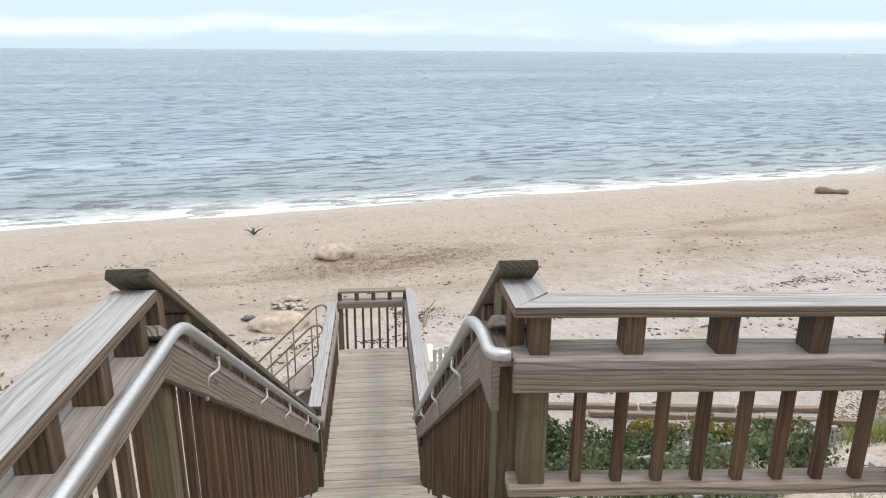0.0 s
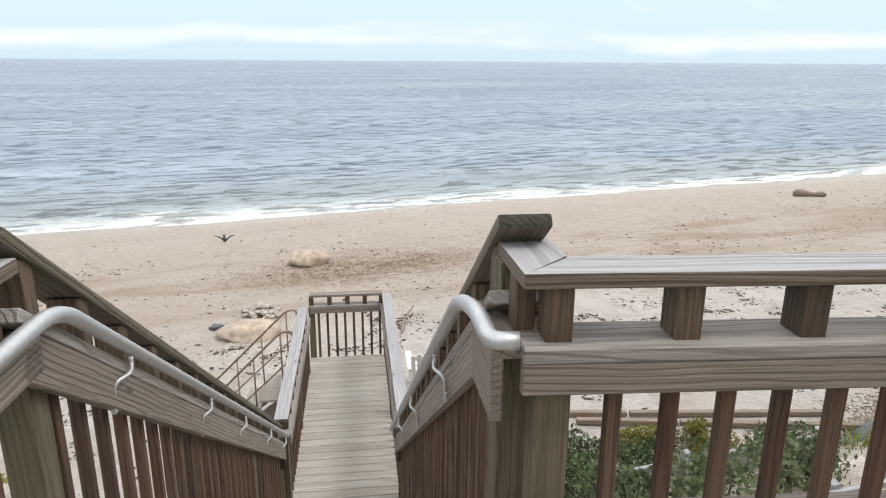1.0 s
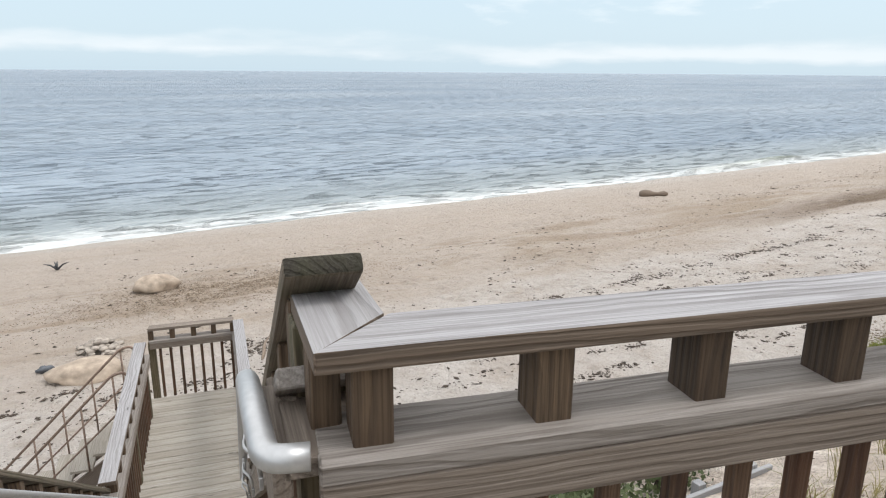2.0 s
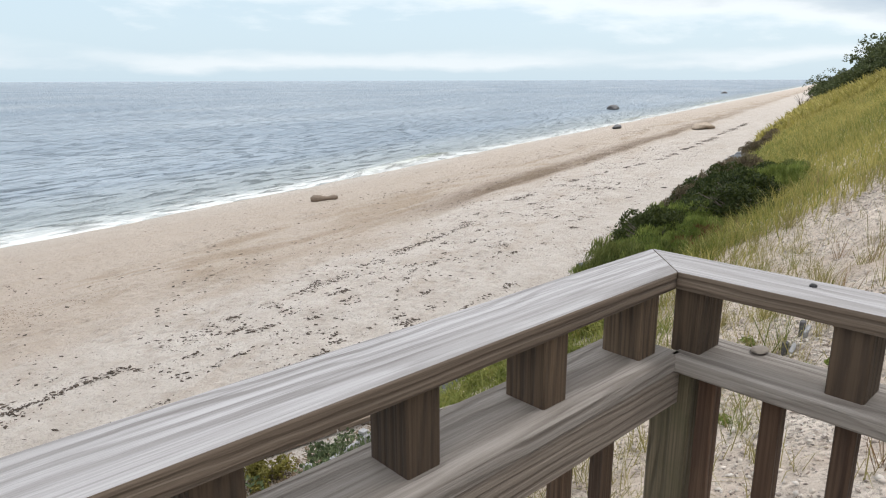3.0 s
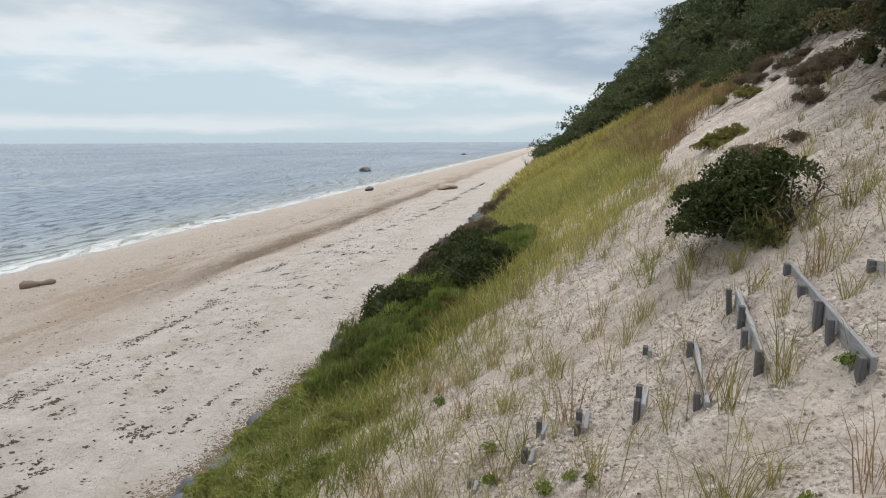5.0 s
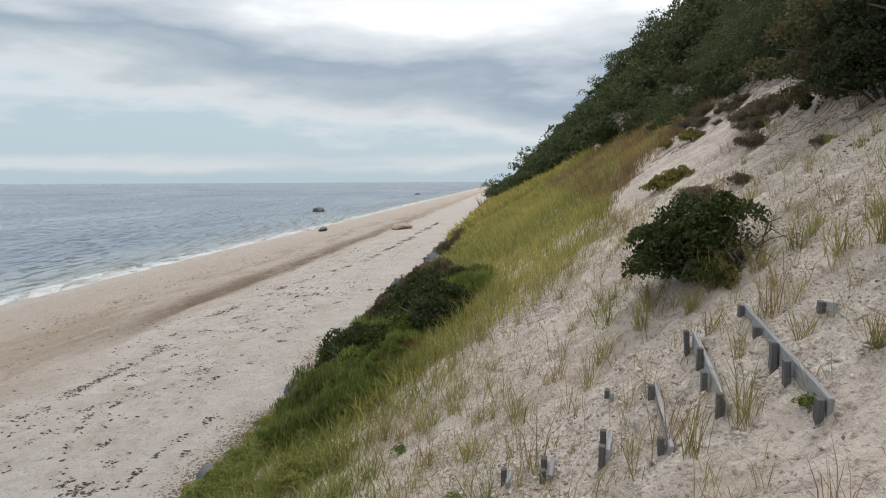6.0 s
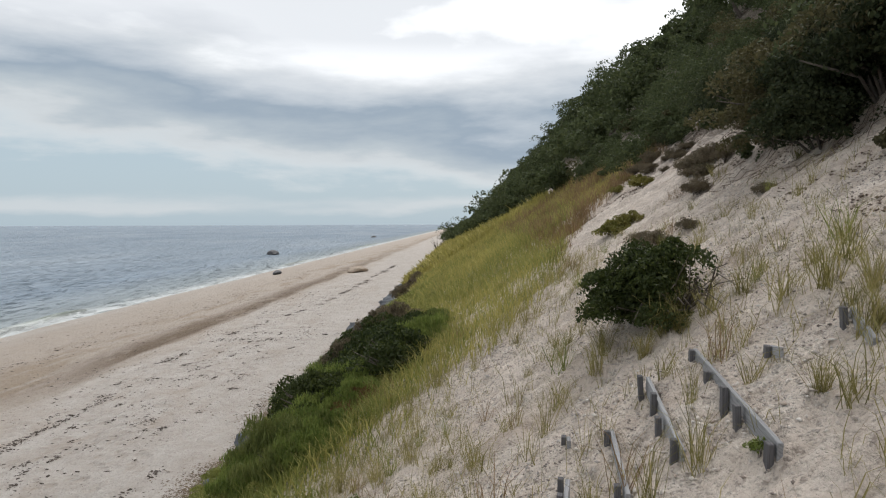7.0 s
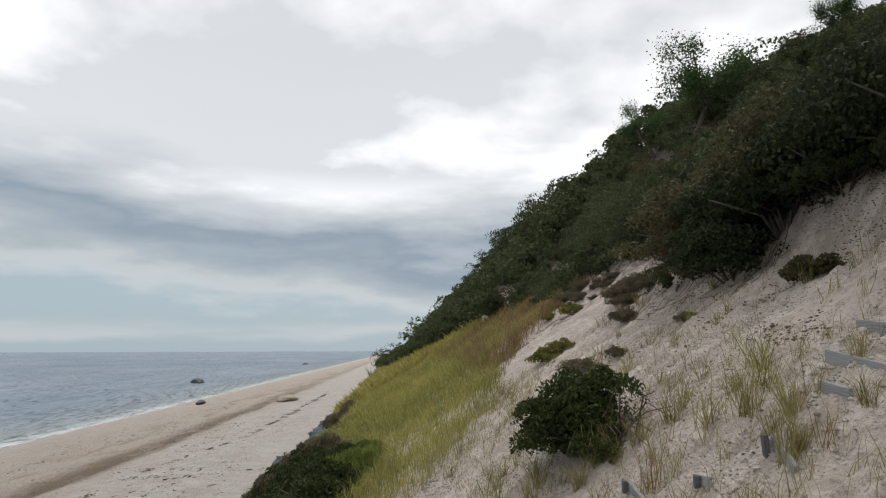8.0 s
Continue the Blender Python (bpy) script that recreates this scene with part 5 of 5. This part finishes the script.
small_tree("light green small tree on the bluff's crest", 36.2, -17.0, 6.6, 5)
small_tree("light green small tree on the bluff's crest", 42.0, -17.2, 4.4, 6)
small_tree("thin tree at the top of the bluff", 30.0, -22.0, 3.2, 7)
small_tree("slender yellow-green sapling beside the stairs", -2.55, 3.6, 2.9, 8, M_YELLEAF)
dead = thing("dead_shrub", shore_point(115, 4.0), "leafless dead shrub at the bluff's toe", "shrub")
for k in range(22):
    a = gen.uniform(0, 6.28)
    b0 = shore_point(115, 4.0)
    tip = b0 + Vector((math.cos(a) * 1.3, math.sin(a) * 1.3, gen.uniform(1.0, 3.0)))
    part("branch", tube_mesh("branch", [b0, (b0 + tip) / 2 + UP * 0.4, tip], [0.05, 0.035, 0.015], M_BARK, 5), dead)


# ---- grass ----
def blades(base, tall, gen_, spread=0.35, width=0.006):
    """Curved tapering blades rooted at the points: verts and quads, two a blade."""
    k = len(base)
    a = gen_.uniform(0, 2 * np.pi, k)
    lean = gen_.uniform(0.1, 1.0, k) ** 0.8 * spread * 1.5
    way = np.stack([np.cos(a), np.sin(a), np.zeros(k)], 1)
    b = gen_.uniform(0, 2 * np.pi, k)
    across = np.stack([np.cos(b), np.sin(b), np.zeros(k)], 1)
    h = (tall * gen_.uniform(0.55, 1.15, k))[:, None]
    w = (np.broadcast_to(width, (k,)) * gen_.uniform(0.7, 1.3, k))[:, None]
    upv = np.array((0, 0, 1.0))
    p1 = base + upv * h * 0.55 + way * h * lean[:, None] * 0.3
    p2 = base + upv * h * (1 - 0.38 * lean[:, None] ** 1.5) + way * h * lean[:, None]
    verts = np.stack([base - across * w, base + across * w, p1 - across * w * 0.8, p1 + across * w * 0.8, p2 - across * w * 0.1, p2 + across * w * 0.1], 1).reshape(-1, 3)
    i = np.arange(k)[:, None] * 6
    return verts, np.concatenate([i + np.array([[0, 1, 3, 2]]), i + np.array([[2, 3, 5, 4]])])


def to_world(u1, n1, lift=0.0):
    z = height(u1, n1) + lift
    return np.stack([u1 * U.x + n1 * N.x, u1 * U.y + n1 * N.y, z], 1)


def meadow(name, label, mat, seed, count, box, keep, tall, width, spread=0.5, power=1.0):
    gen_ = np.random.default_rng(seed)
    u1 = box[0] + (box[1] - box[0]) * gen_.uniform(0, 1, count) ** power
    n1 = gen_.uniform(box[2], box[3], count)
    ok = keep(u1, n1) > gen_.uniform(0, 1, count)
    u1, n1 = u1[ok], n1[ok]
    size = 1 + step(u1, 20, 90) * 0.5
    clump = 0.75 + 0.9 * (fbm(u1 * 1.6, n1 * 1.6, seed, 3) + 0.25)
    v, f = blades(to_world(u1, n1, -0.03), tall * size * clump, gen_, spread, width * (1 + step(u1, 12, 90) * 5))
    return tagged(new(name, mesh_np(name, v, f, mat)), label, "grass", "", "stuff")


def edge_u(n1):
    return np.interp(-n1, [-0.9, 0.2, 1.35, 2.0, 2.9, 3.7, 5.0, 6.5], [9.2, 10.5, 11.7, 12.8, 16, 21, 24.5, 26]) + 2.0 * fbm(n1 * 0.5, 2.0, 91, 3)


def lush(u1, n1):
    low_ = step(n1 + 1.2 * fbm(u1 * 0.5, n1 * 0.5, 92, 3), 0.35, 1.3)
    along = step(u1 - edge_u(n1), -1.0, 2.5)
    return np.clip(np.maximum(low_, along), 0, 1) * (0.55 + 0.9 * step(fbm(u1 * 0.9, n1 * 0.9, 94, 3), -0.2, 0.1))


def treeless(u1, n1):
    edge = np.interp(u1, [4, 9.4, 12.5, 16.4, 21.5, 24, 31, 42, 60, 85, 110, 150, 250], [-7.1, -7.2, -6.6, -7.2, -8.8, -7.5, -8.0, -7.8, -6.4, -3.2, 0.3, 3.0, 3.6])
    return step(n1 - edge, -0.8, 0.3)


meadow("toe_grass", "lush green grass over the bluff's foot", M_GRASS, 201, 70000, (4.5, 40, -1.5, 4.3), lambda a, b: lush(a, b) * step(b, -1.0, 1.6) * step(a, 6.3, 7.4) * step(toe(a) - b, -0.05, 0.25), 0.34, 0.0065, 0.7, 1.35)
meadow("slope_grass", "yellow-green beach grass on the bluff's slope", M_YGRASS, 202, 64000, (9, 60, -9.5, 2.8), lambda a, b: lush(a, b) * treeless(a, b) * (1 - 0.75 * step(b, 0.3, 2.2)) * (1 - 0.45 * step(-b, 3.0, 4.2) * step(-a, -34, -28)), 0.48, 0.0065, 0.6, 1.3)
meadow("far_grass", "yellow-green grass on the distant bluff", M_YGRASS, 203, 34000, (55, 330, -9.3, 4.5), treeless, 0.75, 0.02, 0.6, 1.6)
meadow("dry_grass", "rust-brown dry grass below the thicket", M_DGRASS, 204, 90000, (12, 80, -9.0, -2.6), lambda a, b: treeless(a, b) * step(-b, 2.8, 4.0) * (0.15 + 0.85 * step(fbm(a * 0.3, b * 0.6, 95, 3), -0.02, 0.10)) * step(a - edge_u(b), -1.5, 1.0) * step(-a, -60, -32), 0.55, 0.007, 0.5, 1.4)
meadow("mixed_grass", "fresh green blades among the yellow grass", M_GRASS, 205, 48000, (9, 50, -5.5, 2.4), lambda a, b: lush(a, b) * (0.2 + 0.8 * step(fbm(a * 0.4, b * 0.6, 97, 3), -0.08, 0.12)), 0.45, 0.0065, 0.6, 1.3)

gen = np.random.default_rng(77)
cu, cn = gen.uniform(3.6, 17, 3000), gen.uniform(-6.0, 1.2, 3000)
dense = np.where(cn < -1.5, 0.16 + 0.16 * step(-cu, -8.5, -7) * step(-cn, 2.2, 3.0) + 0.6 * step(cu - edge_u(cn), -6, 0), 0.2 + 0.7 * step(cn, -1.5, 0.4))
ok = (gen.uniform(0, 1, 3000) < dense) & (cu - edge_u(cn) < 1.5)
cu, cn = np.repeat(cu[ok], 9), np.repeat(cn[ok], 9)
v, f = blades(to_world(cu + gen.normal(size=len(cu)) * 0.045, cn + gen.normal(size=len(cu)) * 0.045, -0.03), gen.uniform(0.16, 0.42, len(cu)), gen, 0.8, 0.0028)
tagged(new("sparse_grass", mesh_np("sparse_grass", v, f, M_TUFT)), "thin scattered grass blades on the sand face", "grass", "", "stuff")
TUFTS = []
for k in range(8):
    gen = np.random.default_rng(300 + k)
    nb = (22, 34, 48, 18, 30, 80, 14, 36)[k]
    root = np.stack([gen.normal(size=nb) * 0.035, gen.normal(size=nb) * 0.035, np.full(nb, -0.03)], 1)
    v, f = blades(root, (0.42, 0.5, 0.45, 0.55, 0.36, 0.6, 0.52, 0.55)[k], gen, (0.8, 0.75, 0.9, 0.6, 0.8, 0.9, 0.5, 0.55)[k], 0.0030)
    TUFTS.append(mesh_np("grass_tuft", v, f, (M_TUFT, M_GRASS, M_TUFT, M_DGRASS, M_TUFT, M_TUFT, M_TUFT, M_TUFT)[k]))
ra = random.Random(31)
tuft_spots = [(4.37, -1.66, 5, 0.95), (8.3, -3.0, 2, 1.3), (8.1, -2.75, 2, 1.2), (8.6, -2.3, 2, 1.1), (8.9, -1.9, 1, 1.2), (6.6, -3.6, 2, 1.3), (6.9, -3.9, 2, 1.3), (7.3, -4.1, 1, 1.2), (6.2, -3.7, 5, 0.9), (5.8, -3.4, 2, 1.1)]
tuft_spots += [(7.13, -1.32, 6, 1.06), (6.48, -1.71, 6, 0.98), (7.38, -0.91, 0, 1.02), (6.94, -0.52, 0, 0.87), (6.12, -0.95, 3, 1.17), (5.37, -1.88, 7, 0.94), (5.44, -1.59, 6, 0.92), (5.44, -2.21, 7, 1.04), (6.8, -2.38, 0, 1.02), (6.42, -1.84, 6, 0.93), (5.03, -1.13, 6, 1.15), (6.12, -2.8, 0, 0.99), (6.61, -2.75, 3, 1.08), (4.25, -2.2, 3, 0.91), (8.3, -1.2, 0, 0.86), (5.63, -1.84, 3, 1.14), (8.57, -0.67, 6, 1.02), (9.02, -0.12, 7, 1.1), (7.59, -1.53, 7, 0.99), (8.25, -1.79, 0, 1.01), (8.99, -1.36, 6, 1.16), (9.04, -0.98, 3, 0.86), (6.54, -3.58, 6, 0.66), (6.06, -3.62, 6, 0.80), (6.23, -3.91, 6, 0.71), (5.92, -3.44, 6, 0.75), (7.19, -3.78, 6, 0.75), (5.55, -3.64, 6, 0.78), (6.9, -3.38, 2, 1.1), (6.16, -4.24, 2, 0.78), (7.03, -2.98, 6, 0.85), (8.02, -3.67, 2, 1.05), (5.67, -3.94, 2, 0.77), (7.21, -4.07, 6, 0.68)]
tuft_spots += [(8.0, -2.9, 5, 0.8), (7.85, -3.1, 2, 1.2), (8.0, -2.55, 5, 0.8), (8.25, -2.15, 2, 1.2), (7.7, -3.4, 2, 1.0)]
tuft_spots += [(ra.uniform(5.4, 7.3), ra.uniform(-4.4, -2.9), ra.choice((0, 2, 2, 3, 5)), ra.uniform(0.6, 1.0)) for _ in range(10)]
while len(tuft_spots) < 296:
    u1, n1 = ra.uniform(3.6, 16.5), ra.uniform(-6.2, 1.4)
    thin = 0.25 + 0.75 * float(step(u1 - float(edge_u(n1)), -7, 0)) if n1 < -1.5 else 0.35 + 0.65 * float(step(n1, -1.5, 0.6))
    if ra.random() < thin:
        tuft_spots.append((u1, n1, ra.choice((0, 1, 2, 3, 4, 6, 6, 7)), ra.uniform(0.55, 1.1)))
for u1, n1, k, s in tuft_spots:
    ob = new("grass_tuft", TUFTS[k])
    ob.matrix_basis = Matrix.Translation(shore_point(u1, n1)) @ Matrix.Rotation(ra.uniform(0, 6.28), 4, "Z") @ Matrix.Scale(s, 4)
    tagged(ob, ("yellowing", "fresh green", "yellowing", "dry brown", "yellowing", "tall spreading yellowing", "thin upright yellowing", "tall upright yellowing")[k] + " beach grass tuft growing in the sand", "grass tuft", "beach grass tufts")


# ---- wrack, pebbles and straw: uncountable crumbs ----
def crumbs(name, label, mat, u1, n1, size, seed, flat=0.45, category="debris"):
    gen_ = np.random.default_rng(seed)
    k = len(u1)
    c = to_world(u1, n1)
    unit = np.array([(1, 0, 0), (0, 1, 0), (-1, 0, 0), (0, -1, 0), (0, 0, 1), (0, 0, -1)], float)
    a = gen_.uniform(0, 6.28, k)
    sx = size * gen_.uniform(0.7, 1.7, k)
    sy = size * gen_.uniform(0.4, 0.9, k)
    sz = size * flat * gen_.uniform(0.6, 1.2, k)
    p = unit[None] * np.stack([sx, sy, sz], 1)[:, None] * gen_.uniform(0.7, 1.25, (k, 6, 1))
    ca, sa = np.cos(a)[:, None], np.sin(a)[:, None]
    v = np.stack([p[..., 0] * ca - p[..., 1] * sa, p[..., 0] * sa + p[..., 1] * ca, p[..., 2]], 2) + c[:, None] + np.array((0, 0, 1.0)) * (sz * 0.3)[:, None, None]
    tri = np.array([(0, 1, 4), (1, 2, 4), (2, 3, 4), (3, 0, 4), (1, 0, 5), (2, 1, 5), (3, 2, 5), (0, 3, 5)])
    f = (np.arange(k)[:, None, None] * 6 + tri[None]).reshape(-1, 3)
    return tagged(new(name, mesh_np(name, v.reshape(-1, 3), f, mat)), label, category, "", "stuff")


gen = np.random.default_rng(55)


def strand(count, lo, hi, centre, wide, gate, seed):
    u1 = lo + (hi - lo) * gen.uniform(0, 1, count) ** 1.4
    n1 = centre + 1.6 * fbm(u1 * 0.12, 1.0, seed, 3) + gen.normal(size=count) * wide
    ok = fbm(u1 * 0.8, n1 * 1.2, seed + 3, 3) > gate
    return u1[ok], n1[ok]



def tide_line(count):
    """The last high tide's thin wandering line of weed."""
    u1 = -14 + 110 * gen.uniform(0, 1, count) ** 1.3
    n1 = np.interp(u1, [-14, 8, 18, 22, 29, 38, 50, 70, 100], [11.4, 11.2, 11.5, 11.5, 12.3, 12.0, 9.9, 9.6, 9.4])
    n1 = n1 + 0.5 * fbm(u1 * 0.5, 1.0, 401, 3) + gen.normal(size=count) * (0.05 + 0.22 * vnoise(u1 * 0.6, 5.0, 403))
    ok = fbm(u1 * 1.3, 3.0, 404, 4) > -0.02
    return u1[ok], n1[ok]


lines = [strand(15000, -16, 60, 13.0, 5.0, 0.07, 441), tide_line(9000), strand(3200, -12, 70, 10.2, 1.4, 0.10, 405), strand(3000, -14, 90, 19.2, 0.5, 0.04, 409), strand(1500, -10, 40, 8.0, 1.2, 0.12, 413), strand(1800, -16, 40, 14.0, 2.0, 0.10, 417), strand(700, 3.0, 6.0, 12.5, 0.5, 0.0, 421)]
cu = -12 + 50 * gen.uniform(0, 1, 300) ** 1.2
cn = np.where(gen.uniform(0, 1, 300) < 0.5, 10.6 + gen.normal(size=300) * 1.1, 8.6 + gen.normal(size=300) * 1.7)
many = gen.integers(3, 26, 300)
cu, cn = np.repeat(cu, many), np.repeat(cn, many)
heaps = np.array([(12.92, 7.42), (13.62, 6.71), (9.37, 7.51), (11.14, 8.17), (10.27, 8.01), (14.2, 10.36), (15.01, 8.31), (16.58, 6.54), (10.98, 10.23), (12.15, 10.65), (14.59, 6.81), (12.89, 7.12), (12.99, 7.83), (10.65, 10.75)])
cu, cn = np.concatenate([cu, np.repeat(heaps[:, 0], 45)]), np.concatenate([cn, np.repeat(heaps[:, 1], 45)])
lines.append((cu + gen.normal(size=len(cu)) * 0.16, cn + gen.normal(size=len(cu)) * 0.06))
weed_u, weed_n = np.concatenate([a for a, _ in lines]), np.concatenate([b for _, b in lines])
crumbs("seaweed_wrack", "scattered lines of dark dried seaweed on the sand", M_WRACK, weed_u, weed_n, 0.018 + 0.050 * gen.uniform(0, 1, len(weed_u)) ** 3 + 0.012 * step(weed_u, 20, 50), 56, 0.3)
k_ = 9000
crumbs("reed_patch", "brown reed dust spread round the pale boulder", M_STRAW, 4.2 + gen.normal(size=k_) * 2.4, 17.0 + gen.normal(size=k_) * 0.75, 0.022, 61, 0.25)
u1 = 5.8 + 26 * gen.uniform(0, 1, 45000) ** 1.5
crumbs("reed_straw", "brown reed litter along the toe boulders", M_STRAW, u1, np.asarray(toe(u1)) + 0.45 + np.abs(gen.normal(size=45000)) * 0.38 * (0.6 + vnoise(u1 * 0.5, 2.0, 71)), 0.014 + 0.024 * gen.uniform(0, 1, 45000) ** 2, 57, 0.3)
u1, n1 = gen.uniform(3.2, 16, 60000), gen.uniform(-6.5, 1.4, 60000)
ok = fbm(u1 * 0.7, n1 * 0.7, 431, 3) > gen.uniform(0.0, 0.28, 60000)
crumbs("pebbles", "small pale pebbles strewn over the sand face", M_PEBBLE, u1[ok], n1[ok], 0.010 + 0.020 * gen.uniform(0, 1, int(ok.sum())) ** 3, 58, 0.7, "pebbles")
u1, n1 = gen.uniform(3.2, 13, 40000), gen.uniform(-5.5, 1.2, 40000)
ok = fbm(u1 * 0.9, n1 * 0.9, 435, 3) > gen.uniform(-0.08, 0.25, 40000)
crumbs("grit", "fine dark and pale grit over the sand face", M_GRIT, u1[ok], n1[ok], 0.007 + 0.012 * gen.uniform(0, 1, int(ok.sum())) ** 2, 60, 0.7, "grit")
u1, n1 = gen.uniform(7, 24, 22000), gen.uniform(-9.0, -4.4, 22000)
ok = fbm(u1 * 0.9, n1 * 1.1, 433, 4) > 0.16 - 0.14 * step(-n1, 5.0, 6.6)
crumbs("root_litter", "dark roots and litter below the thicket", M_TWIG, u1[ok], n1[ok], 0.024, 59, 0.5)

# bare roots trailing down the scarp from the thicket's edge
gen = np.random.default_rng(66)
strands = []
for _ in range(70):
    u0 = gen.uniform(10.6, 17.5)
    n0 = tree_line(u0) + gen.uniform(-0.2, 0.9)
    length, drift_u = gen.uniform(0.15, 0.6), gen.normal() * 0.7
    us_ = [u0 + drift_u * t + 0.10 * gen.normal() for t in (0, 0.25, 0.5, 0.75, 1)]
    pts = [tuple(shore_point(a, n0 + length * t, gen.uniform(0.0, 0.05))) for a, t in zip(us_, (0, 0.25, 0.5, 0.75, 1))]
    r0 = gen.uniform(0.003, 0.009)
    strands.append(tube(pts, [r0, r0 * 0.9, r0 * 0.75, r0 * 0.55, r0 * 0.3], 5))
tagged(new("hanging_roots", mesh_np("hanging_roots", *joined(strands), M_TWIG, True)), "dark bare roots trailing down the sand scarp", "roots", "", "stuff")

# a flat grey stone left lying on the side rail's plank
stone = new("stone", rock_mesh("stone", 91, (0.024, 0.017, 0.009), M_COBBLE, 0.25, 2))
stone.matrix_basis = Matrix.Translation((1.975, -0.145, 0.884))
tagged(stone, "flat grey stone lying on the rail's plank", "stone")
